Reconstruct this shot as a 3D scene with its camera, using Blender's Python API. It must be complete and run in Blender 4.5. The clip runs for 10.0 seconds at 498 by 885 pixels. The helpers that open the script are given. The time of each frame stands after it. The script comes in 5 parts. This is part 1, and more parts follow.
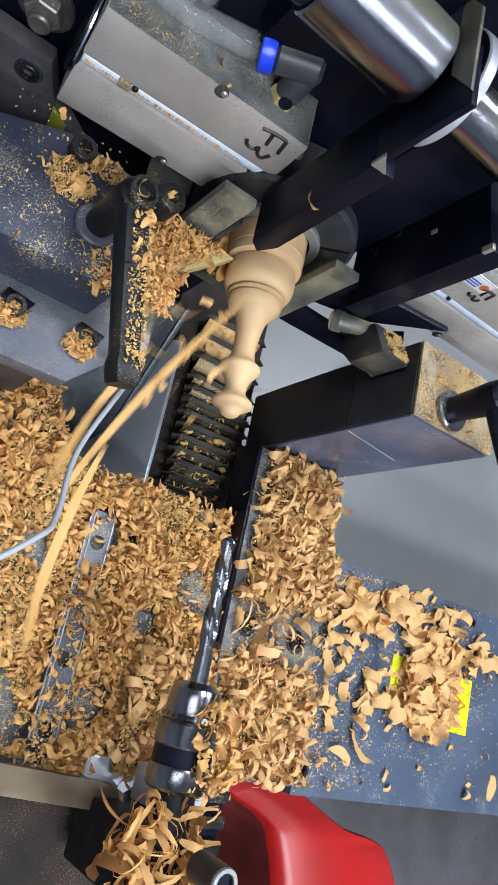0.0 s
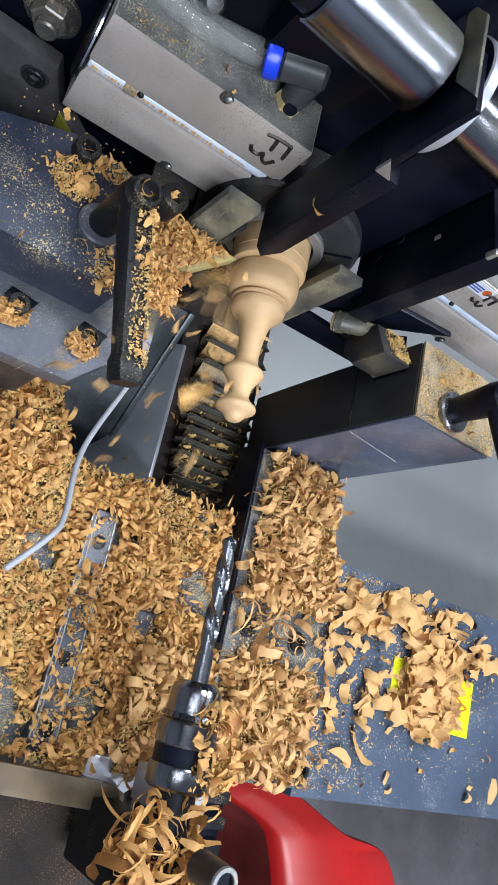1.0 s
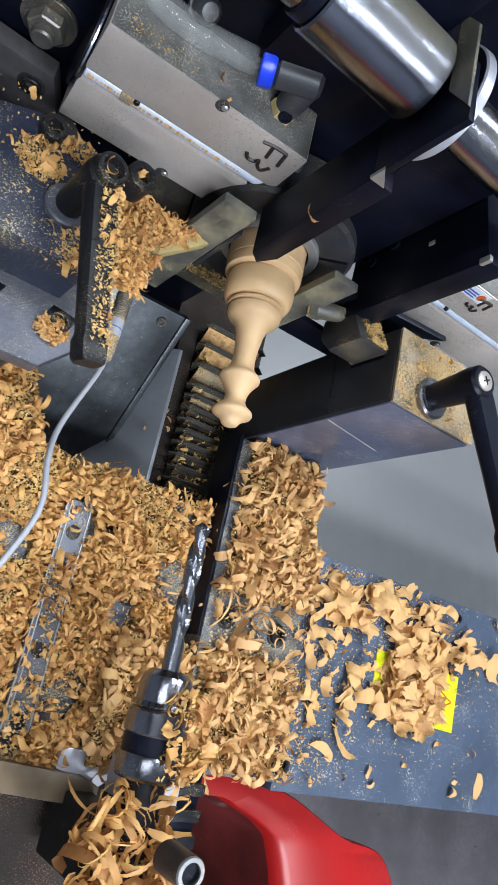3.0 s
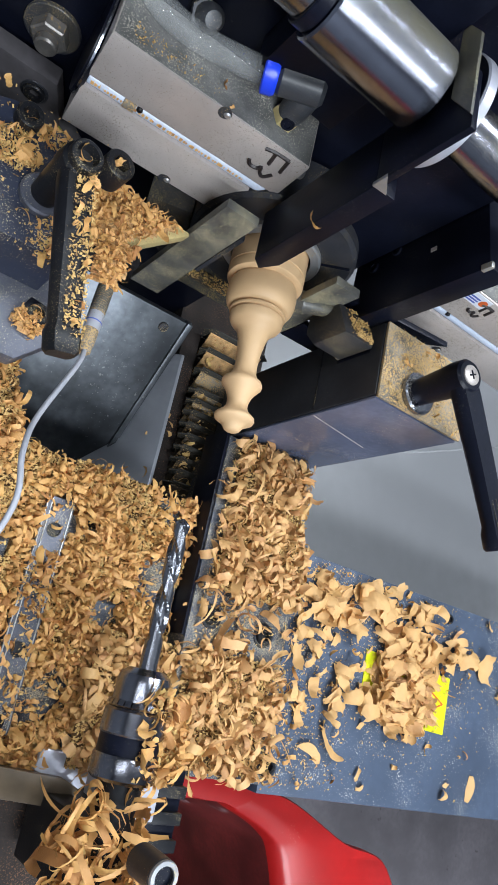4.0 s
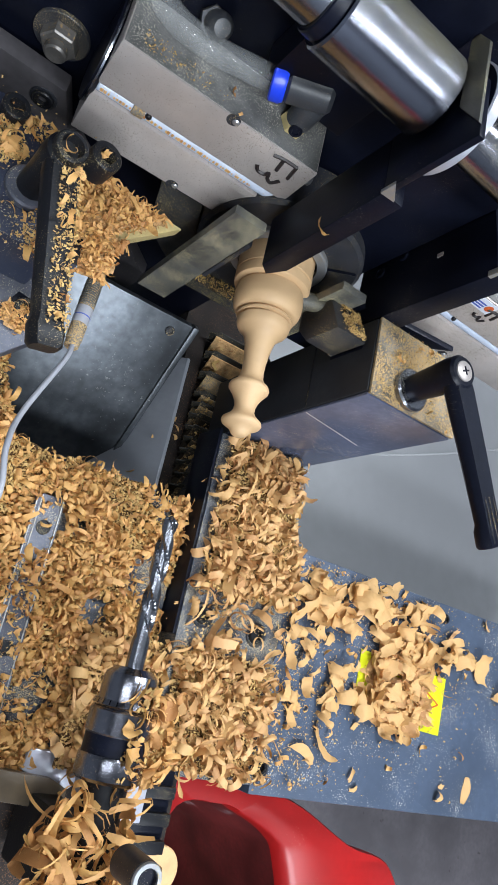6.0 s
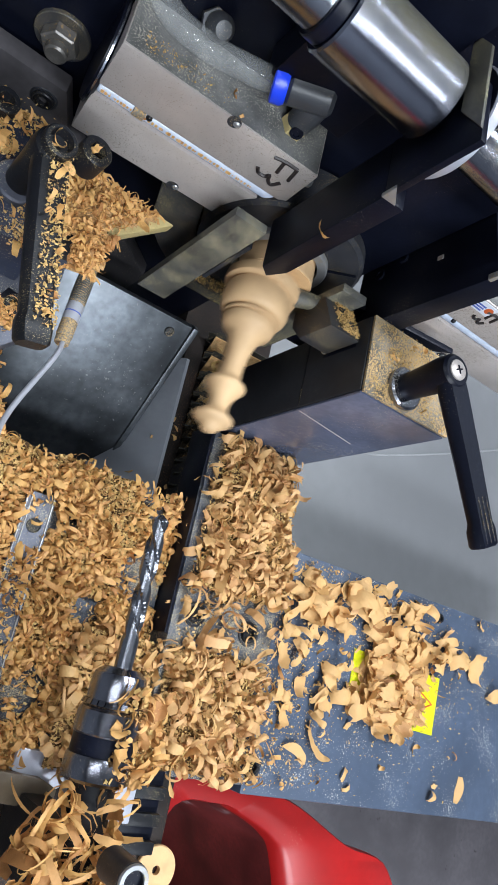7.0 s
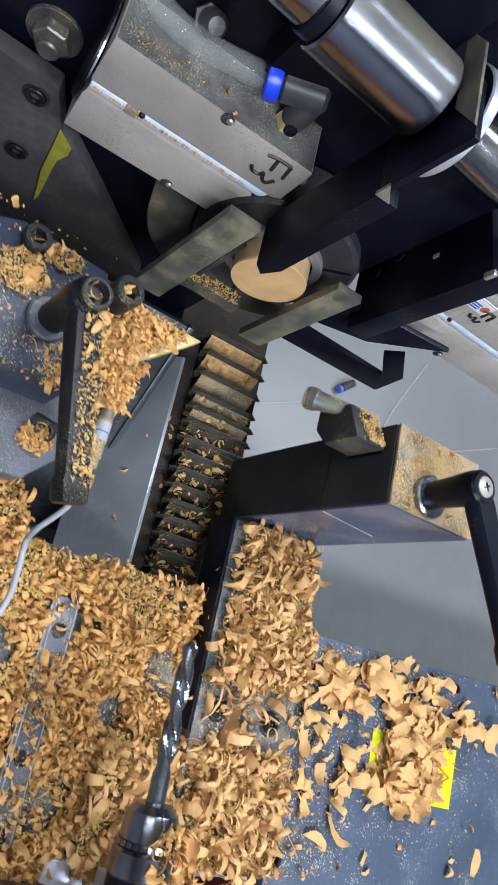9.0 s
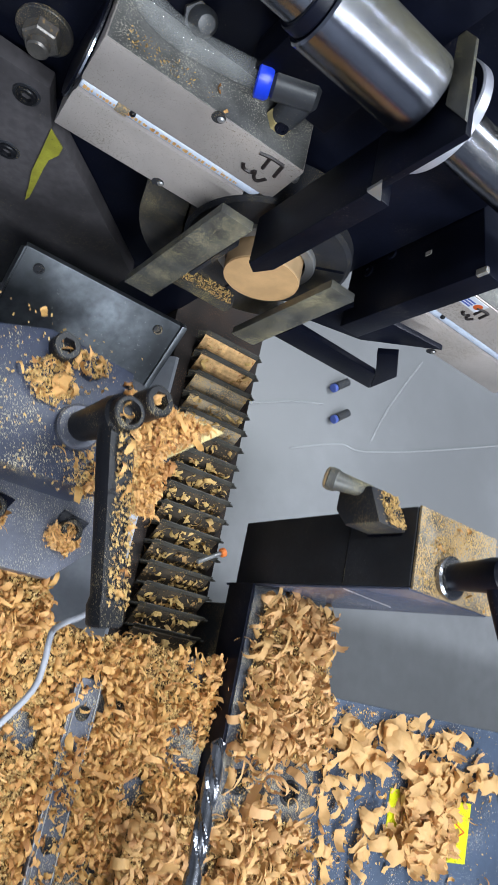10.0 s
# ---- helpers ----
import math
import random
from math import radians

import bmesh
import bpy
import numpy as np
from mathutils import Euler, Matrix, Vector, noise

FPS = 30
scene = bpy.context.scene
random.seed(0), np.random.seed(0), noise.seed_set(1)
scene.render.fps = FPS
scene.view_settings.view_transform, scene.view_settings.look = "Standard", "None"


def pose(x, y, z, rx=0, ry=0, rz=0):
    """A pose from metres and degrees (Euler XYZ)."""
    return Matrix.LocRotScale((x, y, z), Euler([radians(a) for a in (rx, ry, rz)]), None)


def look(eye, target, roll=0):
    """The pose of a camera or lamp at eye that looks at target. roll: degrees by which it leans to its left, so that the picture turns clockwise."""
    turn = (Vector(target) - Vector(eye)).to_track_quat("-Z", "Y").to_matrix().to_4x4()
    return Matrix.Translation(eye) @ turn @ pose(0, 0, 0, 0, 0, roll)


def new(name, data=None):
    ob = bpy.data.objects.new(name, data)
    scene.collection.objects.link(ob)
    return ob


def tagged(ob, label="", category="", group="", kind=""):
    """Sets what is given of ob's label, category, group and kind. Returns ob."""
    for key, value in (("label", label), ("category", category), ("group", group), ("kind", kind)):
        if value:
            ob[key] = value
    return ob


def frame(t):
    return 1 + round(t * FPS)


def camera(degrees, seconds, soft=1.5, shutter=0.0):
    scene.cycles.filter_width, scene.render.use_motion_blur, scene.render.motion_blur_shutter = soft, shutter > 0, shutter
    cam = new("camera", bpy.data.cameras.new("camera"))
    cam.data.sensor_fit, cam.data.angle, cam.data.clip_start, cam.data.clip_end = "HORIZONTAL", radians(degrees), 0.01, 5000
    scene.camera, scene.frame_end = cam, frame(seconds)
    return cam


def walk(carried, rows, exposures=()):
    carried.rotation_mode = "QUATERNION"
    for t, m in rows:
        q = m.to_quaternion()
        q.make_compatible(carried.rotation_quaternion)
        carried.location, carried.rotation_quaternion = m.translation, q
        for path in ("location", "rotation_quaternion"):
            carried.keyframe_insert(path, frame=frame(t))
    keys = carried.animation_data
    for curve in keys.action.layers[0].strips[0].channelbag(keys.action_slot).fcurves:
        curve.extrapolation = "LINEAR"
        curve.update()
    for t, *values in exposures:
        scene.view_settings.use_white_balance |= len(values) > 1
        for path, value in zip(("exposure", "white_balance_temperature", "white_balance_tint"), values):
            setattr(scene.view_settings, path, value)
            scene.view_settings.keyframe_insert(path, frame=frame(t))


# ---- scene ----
# camera and its way; the cross slide's way in x and y
PATH = (
    (0.0, pose(-0.3372, -0.0270, 0.3989, 9.930, -36.196, 14.417)),
    (0.5, pose(-0.3381, -0.0267, 0.3982, 9.970, -36.099, 14.641)),
    (1.0, pose(-0.3384, -0.0275, 0.3989, 10.120, -36.112, 14.697)),
    (1.5, pose(-0.3387, -0.0269, 0.3992, 10.266, -36.055, 14.684)),
    (2.0, pose(-0.3399, -0.0262, 0.4009, 10.601, -36.301, 14.439)),
    (3.5, pose(-0.3399, -0.0270, 0.4004, 10.465, -36.381, 14.411)),
    (4.0, pose(-0.3415, -0.0260, 0.4004, 10.769, -36.375, 14.421)),
    (4.5, pose(-0.3413, -0.0260, 0.3992, 10.800, -36.249, 14.445)),
    (5.0, pose(-0.3429, -0.0258, 0.3991, 10.752, -36.119, 14.576)),
    (6.5, pose(-0.3463, -0.0242, 0.4008, 10.699, -36.351, 14.542)),
    (7.0, pose(-0.3469, -0.0229, 0.4003, 10.387, -36.425, 14.793)),
    (7.5, pose(-0.3455, -0.0219, 0.4007, 10.346, -36.485, 14.858)),
    (8.0, pose(-0.3432, -0.0211, 0.4023, 10.357, -36.655, 14.880)),
    (8.5, pose(-0.3440, -0.0184, 0.4017, 10.245, -36.626, 14.986)),
    (9.0, pose(-0.3438, -0.0205, 0.4006, 10.161, -36.452, 14.810)),
    (9.5, pose(-0.3443, -0.0216, 0.4005, 10.315, -36.392, 14.521)),
    (10.0, pose(-0.3422, -0.0209, 0.4007, 10.573, -36.689, 14.177)),
)
SLIDE = (
    (0.0, 0.0000, 0.0000),
    (0.5, -0.0011, 0.0005),
    (1.0, -0.0016, 0.0020),
    (1.5, -0.0022, 0.0032),
    (2.0, -0.0025, 0.0051),
    (2.2, -0.0026, 0.0055),
    (3.3, -0.0268, 0.0072),
    (3.5, -0.0303, 0.0074),
    (4.0, -0.0335, 0.0076),
    (4.5, -0.0362, 0.0073),
    (5.0, -0.0392, 0.0072),
    (5.2, -0.0402, 0.0072),
    (6.3, -0.0472, 0.0079),
    (6.5, -0.0480, 0.0079),
    (7.0, -0.0510, 0.0079),
    (7.5, -0.0536, 0.0080),
    (7.7, -0.0536, 0.0080),
    (8.0, -0.0444, -0.0035),
    (8.5, -0.0299, -0.0237),
    (9.0, -0.0130, -0.0469),
    (9.5, 0.0031, -0.0683),
    (10.0, 0.0190, -0.0894),
)

cam = camera(40.0, 10.0, soft=1.5, shutter=0.5)
walk(cam, PATH, exposures=((0.0, -0.18), (10.0, -0.18)))

# light: a closed workshop with unseen LED battens added under its ceiling
world = bpy.data.worlds.new("workshop_air")
world.use_nodes = True
world.node_tree.nodes["Background"].inputs[0].default_value = (0.6, 0.68, 0.8, 1)
world.node_tree.nodes["Background"].inputs[1].default_value = 0.05
scene.world = world


def lamp(name, eye, target, sx, sy, watts, colour):
    data = bpy.data.lights.new(name, "AREA")
    data.shape, data.size, data.size_y, data.energy, data.color = "RECTANGLE", sx, sy, watts, colour
    ob = new(name, data)
    ob.matrix_world = look(eye, target)
    return ob


# first batten follows the rod's highlight; the others are added fill that softens shadows
LAMPS = ((-0.20, -1.70, 1.60), (0.10, -0.90, 1.60), (0.30, 0.60, 1.60), (-1.30, 0.20, 1.60))
for (x, y, z), watts, deep in zip(LAMPS, (56, 40, 34, 8), (0.22, 0.30, 0.30, 0.10)):
    lamp("batten_light", (x, y, z - 0.02), (x, y, 0), 1.2, deep, watts, (0.84, 0.92, 1.0))


# ---------------------------------------------------------------- materials
def mat(name, base, rough=0.5, metal=0.0, vary=0.25, scale=40, bump=0.1, speck=None, amount=0.0, speck_scale=700,
        brushed=None, island=0.0, translucent=0.0, top_dust=0.0, patch=None, gloss=0.5):
    m = bpy.data.materials.new(name)
    m.use_nodes = True
    nt = m.node_tree
    n, l = nt.nodes, nt.links
    bsdf = n["Principled BSDF"]
    co = n.new("ShaderNodeTexCoord")
    src = co.outputs["Object"]
    big = n.new("ShaderNodeTexNoise")
    big.inputs["Scale"].default_value, big.inputs["Detail"].default_value = scale, 5
    l.new(src, big.inputs["Vector"])
    fine = n.new("ShaderNodeTexNoise")
    fine.inputs["Scale"].default_value, fine.inputs["Detail"].default_value = scale * 14, 3
    if brushed:
        mp = n.new("ShaderNodeMapping")
        mp.inputs["Scale"].default_value = brushed
        l.new(src, mp.inputs["Vector"])
        l.new(mp.outputs["Vector"], fine.inputs["Vector"])
    else:
        l.new(src, fine.inputs["Vector"])

    def mix(fac, a, b, blend="MIX"):
        k = n.new("ShaderNodeMix")
        k.data_type, k.blend_type = "RGBA", blend
        for sock, v in ((k.inputs["Factor"], fac), (k.inputs["A"], a), (k.inputs["B"], b)):
            if isinstance(v, (int, float)):
                sock.default_value = v
            elif isinstance(v, tuple):
                sock.default_value = (*v, 1)
            else:
                l.new(v, sock)
        return k.outputs["Result"]

    def step(sock, lo, hi):
        r = n.new("ShaderNodeMapRange")
        r.inputs["From Min"].default_value, r.inputs["From Max"].default_value = lo, hi
        l.new(sock, r.inputs["Value"])
        return r.outputs["Result"]

    dark = tuple(c * (1 - vary) for c in base)
    light = tuple(min(1, c * (1 + vary)) for c in base)
    col = mix(step(big.outputs["Fac"], 0.35, 0.65), dark, light)
    col = mix(step(fine.outputs["Fac"], 0.3, 0.7), col, mix(0.5, col, dark))
    if island:
        g = n.new("ShaderNodeNewGeometry")
        ramp = n.new("ShaderNodeValToRGB")
        ramp.color_ramp.elements[0].color = (base[0] * (1 - island), base[1] * (1 - 1.25 * island), base[2] * (1 - 1.35 * island), 1)
        ramp.color_ramp.elements[1].color = (min(1, base[0] * 1.12), base[1] * 1.18, base[2] * 1.3, 1)
        mid = ramp.color_ramp.elements.new(0.45)
        mid.color = (base[0] * 0.94, base[1] * 1.04, base[2] * 0.90, 1)
        l.new(g.outputs["Random Per Island"], ramp.inputs["Fac"])
        col = mix(0.7, col, ramp.outputs["Color"])
    rough_socket = None
    if speck:
        sp = n.new("ShaderNodeTexNoise")
        sp.inputs["Scale"].default_value, sp.inputs["Detail"].default_value = speck_scale, 2
        l.new(src, sp.inputs["Vector"])
        cl = n.new("ShaderNodeTexNoise")
        cl.inputs["Scale"].default_value, cl.inputs["Detail"].default_value = (patch or 28), 4
        l.new(src, cl.inputs["Vector"])
        mul = n.new("ShaderNodeMath")
        mul.operation = "MULTIPLY_ADD"
        l.new(cl.outputs["Fac"], mul.inputs[0])
        mul.inputs[1].default_value = 0.55
        l.new(sp.outputs["Fac"], mul.inputs[2])
        fac = step(mul.outputs[0], 0.94 - amount, 1.06 - amount)
        if top_dust:
            g2 = n.new("ShaderNodeNewGeometry")
            sep = n.new("ShaderNodeSeparateXYZ")
            l.new(g2.outputs["Normal"], sep.inputs[0])
            up = step(sep.outputs["Z"], top_dust - 0.7, top_dust - 0.2)
            mm = n.new("ShaderNodeMath")
            mm.operation = "MULTIPLY"
            l.new(fac, mm.inputs[0])
            l.new(up, mm.inputs[1])
            fac = mm.outputs[0]
        col = mix(fac, col, speck)
        rr = n.new("ShaderNodeMapRange")
        rr.inputs["To Min"].default_value, rr.inputs["To Max"].default_value = rough, 0.9
        l.new(fac, rr.inputs["Value"])
        rough_socket = rr.outputs["Result"]
        if metal:
            mr = n.new("ShaderNodeMapRange")
            mr.inputs["To Min"].default_value, mr.inputs["To Max"].default_value = metal, 0.0
            l.new(fac, mr.inputs["Value"])
            l.new(mr.outputs["Result"], bsdf.inputs["Metallic"])
    l.new(col, bsdf.inputs["Base Color"])
    bsdf.inputs["Metallic"].default_value = metal
    bsdf.inputs["Specular IOR Level"].default_value = gloss
    if rough_socket:
        l.new(rough_socket, bsdf.inputs["Roughness"])
    else:
        rr = n.new("ShaderNodeMapRange")
        rr.inputs["To Min"].default_value, rr.inputs["To Max"].default_value = rough * 0.8, min(1, rough * 1.25)
        l.new(big.outputs["Fac"], rr.inputs["Value"])
        l.new(rr.outputs["Result"], bsdf.inputs["Roughness"])
    bp = n.new("ShaderNodeBump")
    bp.inputs["Strength"].default_value, bp.inputs["Distance"].default_value = bump, 0.0006
    l.new(fine.outputs["Fac"], bp.inputs["Height"])
    l.new(bp.outputs["Normal"], bsdf.inputs["Normal"])
    if translucent:
        tr = n.new("ShaderNodeBsdfTranslucent")
        l.new(col, tr.inputs["Color"])
        ms = n.new("ShaderNodeMixShader")
        ms.inputs["Fac"].default_value = translucent
        l.new(bsdf.outputs[0], ms.inputs[1])
        l.new(tr.outputs[0], ms.inputs[2])
        l.new(ms.outputs[0], n["Material Output"].inputs["Surface"])
    return m


def hazy(name, colour, see_through):
    """Milky clear plastic: part of the light passes straight, the rest meets a glossy skin."""
    m = bpy.data.materials.new(name)
    m.use_nodes = True
    n, l = m.node_tree.nodes, m.node_tree.links
    b = n["Principled BSDF"]
    b.inputs["Base Color"].default_value = (*colour, 1)
    b.inputs["Roughness"].default_value = 0.07
    t = n.new("ShaderNodeBsdfTransparent")
    k = n.new("ShaderNodeMixShader")
    k.inputs["Fac"].default_value = see_through
    l.new(b.outputs[0], k.inputs[1])
    l.new(t.outputs[0], k.inputs[2])
    l.new(k.outputs[0], n["Material Output"].inputs["Surface"])
    return m


DUST = (0.44, 0.34, 0.17)
M_ALU = mat("satin_aluminium", (0.57, 0.515, 0.485), 0.38, 0.4, 0.34, 12, 0.10, (0.24, 0.20, 0.15), 0.045, 1700, brushed=(14, 500, 500), patch=14)
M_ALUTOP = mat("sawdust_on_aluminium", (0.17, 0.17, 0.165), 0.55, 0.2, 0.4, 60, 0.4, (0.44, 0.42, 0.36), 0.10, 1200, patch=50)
M_ALU2 = mat("machined_steel", (0.36, 0.37, 0.39), 0.38, 0.7, 0.25, 40, 0.10, DUST, 0.10, 2100, brushed=(500, 30, 500), patch=60)
M_CHROME = mat("polished_steel", (0.34, 0.355, 0.41), 0.20, 1.0, 0.25, 25, 0.05, (0.22, 0.19, 0.12), 0.06, 2600, brushed=(20, 500, 500), patch=18, top_dust=1)
M_SLEEVE = mat("polished_steel_dusty_on_top", (0.27, 0.285, 0.345), 0.16, 1.0, 0.2, 25, 0.05, (0.105, 0.095, 0.060), 0.30, 2600, brushed=(20, 500, 500), patch=36, top_dust=1.22)
M_DULL = mat("dull_dirty_steel", (0.150, 0.140, 0.130), 0.38, 0.5, 0.4, 60, 0.15, (0.36, 0.24, 0.12), 0.05, 600, patch=90)
M_SMOKY = mat("smoky_brown_grey_plate", (0.070, 0.065, 0.070), 0.42, 0.15, 0.5, 14, 0.08, (0.20, 0.165, 0.12), 0.015, 800, patch=22, gloss=0.35)
M_BRIGHT = mat("bright_milled_steel", (0.46, 0.47, 0.54), 0.30, 0.3, 0.15, 30, 0.05)
M_STRIP = mat("pale_slot_strip", (0.50, 0.56, 0.68), 0.22, 0.0, 0.12, 60, 0.03, (0.55, 0.38, 0.20), -0.03, 700, patch=90)
M_CHUCK = mat("oiled_chuck_steel", (0.24, 0.245, 0.28), 0.19, 1.0, 0.25, 40, 0.05, (0.20, 0.15, 0.08), -0.02, 1500, brushed=(500, 20, 500))
M_BLACK = mat("black_anodised_metal", (0.0048, 0.0060, 0.0130), 0.36, 0.0, 0.35, 30, 0.08, (0.20, 0.18, 0.14), -0.05, 1500, gloss=0.17)
M_BLACKD = mat("dusty_black_metal", (0.0085, 0.009, 0.012), 0.42, 0.0, 0.35, 40, 0.15, (0.36, 0.29, 0.16), 0.015, 1900, patch=60, gloss=0.25)
M_STEELBLK = mat("blued_black_steel", (0.028, 0.029, 0.034), 0.45, 0.1, 0.3, 24, 0.06, (0.16, 0.15, 0.13), -0.04, 1300, gloss=0.3)
M_GUNMETAL = mat("dark_grey_metal", (0.032, 0.034, 0.042), 0.40, 0.2, 0.35, 35, 0.12, DUST, 0.04, 2000, patch=40, gloss=0.3)
M_FINGER = mat("dust_filmed_steel", (0.11, 0.11, 0.105), 0.45, 0.4, 0.4, 55, 0.15, (0.42, 0.37, 0.22), 0.13, 2200, patch=50)
M_BLUE = mat("blue_grey_painted_steel", (0.060, 0.081, 0.124), 0.42, 0.1, 0.22, 14, 0.05, (0.50, 0.49, 0.45), 0.015, 900, patch=30, gloss=0.3)
M_TABLE = mat("dusty_grey_table_steel", (0.060, 0.070, 0.095), 0.5, 0.2, 0.35, 40, 0.2, (0.42, 0.36, 0.24), 0.15, 1500, patch=60)
M_POST = mat("dark_blue_painted_tool_post", (0.030, 0.037, 0.064), 0.40, 0.1, 0.3, 26, 0.1, (0.46, 0.40, 0.26), 0.035, 1400, patch=45, gloss=0.3)
M_POST2 = mat("worn_grey_blue_plate", (0.085, 0.090, 0.115), 0.42, 0.2, 0.3, 26, 0.1, (0.42, 0.38, 0.28), 0.05, 1500, patch=45, gloss=0.3)
M_ZINC = mat("zinc_sheet", (0.120, 0.133, 0.150), 0.34, 0.5, 0.7, 12, 0.06, (0.24, 0.25, 0.25), -0.01, 420, patch=14, gloss=0.35)
M_CHANNEL = mat("light_zinc_channel", (0.34, 0.36, 0.40), 0.35, 0.4, 0.2, 14, 0.05)
M_SIDE = mat("smoky_blue_plate", (0.13, 0.15, 0.23), 0.20, 0.3, 0.25, 22, 0.04, DUST, -0.02, 1500)
M_CAKED = mat("sawdust_caked_steel", (0.22, 0.200, 0.165), 0.75, 0.1, 0.6, 60, 0.8, (0.46, 0.30, 0.130), 0.22, 1300, patch=38)
M_PAN = mat("grey_painted_tray", (0.188, 0.192, 0.202), 0.38, 0.0, 0.16, 3.5, 0.03, (0.30, 0.30, 0.30), -0.07, 900, patch=12)
M_FLOOR = mat("stained_concrete_floor", (0.145, 0.132, 0.145), 0.7, 0.0, 0.28, 6, 0.15, (0.06, 0.05, 0.055), -0.08, 40, patch=5)
# grey chosen to keep the bounced light in the room low
M_WALL = mat("grey_wall_paint", (0.36, 0.38, 0.42), 0.8, 0.0, 0.08, 3, 0.1)
# dusty fabric with the tool post's shade on the lower pleats mixed in
M_BELLOWS = mat("shaded_dusty_bellows_fabric", (0.042, 0.029, 0.016), 0.8, 0.0, 0.6, 70, 0.4, (0.30, 0.18, 0.07), 0.05, 500, patch=50)
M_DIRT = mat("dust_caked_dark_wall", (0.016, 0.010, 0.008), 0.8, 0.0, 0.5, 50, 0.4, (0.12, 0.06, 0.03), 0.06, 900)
M_RED = mat("red_plastic", (0.34, 0.009, 0.009), 0.36, 0.0, 0.2, 9, 0.04, (0.38, 0.12, 0.09), -0.05, 500)
# bin's red darkened for the shade inside, pale patches where light hits the wall
M_REDIN = mat("shaded_red_plastic_inside", (0.105, 0.014, 0.014), 0.45, 0.0, 0.5, 18, 0.12, (0.36, 0.28, 0.29), 0.03, 24, patch=9)
M_WOOD = mat("turned_pale_wood", (0.555, 0.365, 0.195), 0.55, 0.0, 0.12, 45, 0.10, brushed=(260, 26, 260))
M_ENDGRAIN = mat("cut_end_grain", (0.62, 0.38, 0.18), 0.65, 0.0, 0.12, 90, 0.12)
M_SHAVE = mat("curled_wood_shaving", (0.68, 0.362, 0.128), 0.6, 0.0, 0.22, 90, 0.5, island=0.52, translucent=0.16)
M_PALE = mat("pale_thin_shaving", (0.65, 0.365, 0.155), 0.6, 0.0, 0.20, 80, 0.5, island=0.34, translucent=0.14)
M_FLAP = mat("olive_grey_bellows_fabric", (0.050, 0.048, 0.042), 0.6, 0.0, 0.5, 60, 0.3, (0.30, 0.22, 0.11), 0.03, 900, patch=50, gloss=0.35)
M_CHIPS = mat("fine_wood_chips", (0.56, 0.345, 0.130), 0.8, 0.0, 0.25, 160, 0.6, island=0.45)
# sawdust, its base darkened to paint the shade between the curls
M_SAWDUST = mat("shaded_loose_sawdust", (0.130, 0.068, 0.025), 0.95, 0.0, 0.6, 120, 1.0, (0.48, 0.31, 0.12), 0.14, 900, patch=90)
M_YELLOW = mat("yellow_vinyl", (0.58, 0.60, 0.012), 0.4, 0.0, 0.06, 20, 0.03)
# dirty yellow vinyl, painted darker for the shadow it hangs in
M_SHADEYELLOW = mat("shaded_dirty_yellow_vinyl", (0.34, 0.33, 0.04), 0.5, 0.0, 0.3, 60, 0.1, (0.10, 0.09, 0.05), 0.0, 500)
M_CAKE = mat("caked_shavings", (0.60, 0.36, 0.155), 0.85, 0.0, 0.4, 150, 1.0, (0.34, 0.13, 0.04), 0.03, 420, patch=110)
M_COLLAR = mat("sawdust_filmed_collar", (0.050, 0.048, 0.050), 0.5, 0.1, 0.4, 40, 0.3, (0.32, 0.26, 0.12), 0.09, 1700, patch=36, gloss=0.3)
M_INKR = mat("red_print", (0.55, 0.10, 0.02), 0.5, 0.0, 0.1, 40, 0.0)
M_INK = mat("black_marker_ink", (0.02, 0.014, 0.014), 0.5, 0.0, 0.2, 90, 0.0)
M_BLUEP = mat("blue_plastic", (0.010, 0.050, 0.70), 0.3, 0.0, 0.1, 40, 0.03)
M_GREYP = mat("dark_grey_plastic", (0.040, 0.043, 0.050), 0.36, 0.0, 0.2, 60, 0.08, (0.30, 0.26, 0.18), 0.03, 1800)
M_CABLE = mat("light_grey_cable_jacket", (0.34, 0.35, 0.39), 0.5, 0.0, 0.1, 60, 0.05, (0.30, 0.24, 0.14), 0.0, 1500)
M_LABEL = mat("printed_white_label", (0.62, 0.65, 0.72), 0.4, 0.0, 0.05, 40, 0.02)
M_INKB = mat("blue_print", (0.07, 0.11, 0.38), 0.5, 0.0, 0.1, 40, 0.0)
M_ORANGE = mat("orange_cap", (0.85, 0.22, 0.05), 0.45, 0.0, 0.1, 40, 0.03)
M_HSS = mat("high_speed_steel", (0.22, 0.23, 0.26), 0.24, 0.95, 0.3, 60, 0.08)
M_OLDWOOD = mat("worn_brown_strip", (0.150, 0.108, 0.066), 0.4, 0.0, 0.5, 30, 0.15, (0.20, 0.14, 0.07), -0.03, 900, brushed=(30, 400, 400))
M_BRASSY = mat("yellowed_steel", (0.60, 0.48, 0.22), 0.42, 0.2, 0.2, 60, 0.12, DUST, 0.05, 1500)
M_HOSE = hazy("clear_hose", (0.62, 0.64, 0.64), 0.88)
M_GLOW = bpy.data.materials.new("lit_batten")
M_GLOW.use_nodes = True
M_GLOW.node_tree.nodes["Principled BSDF"].inputs["Emission Color"].default_value = (0.92, 0.96, 1, 1)
M_GLOW.node_tree.nodes["Principled BSDF"].inputs["Emission Strength"].default_value = 6


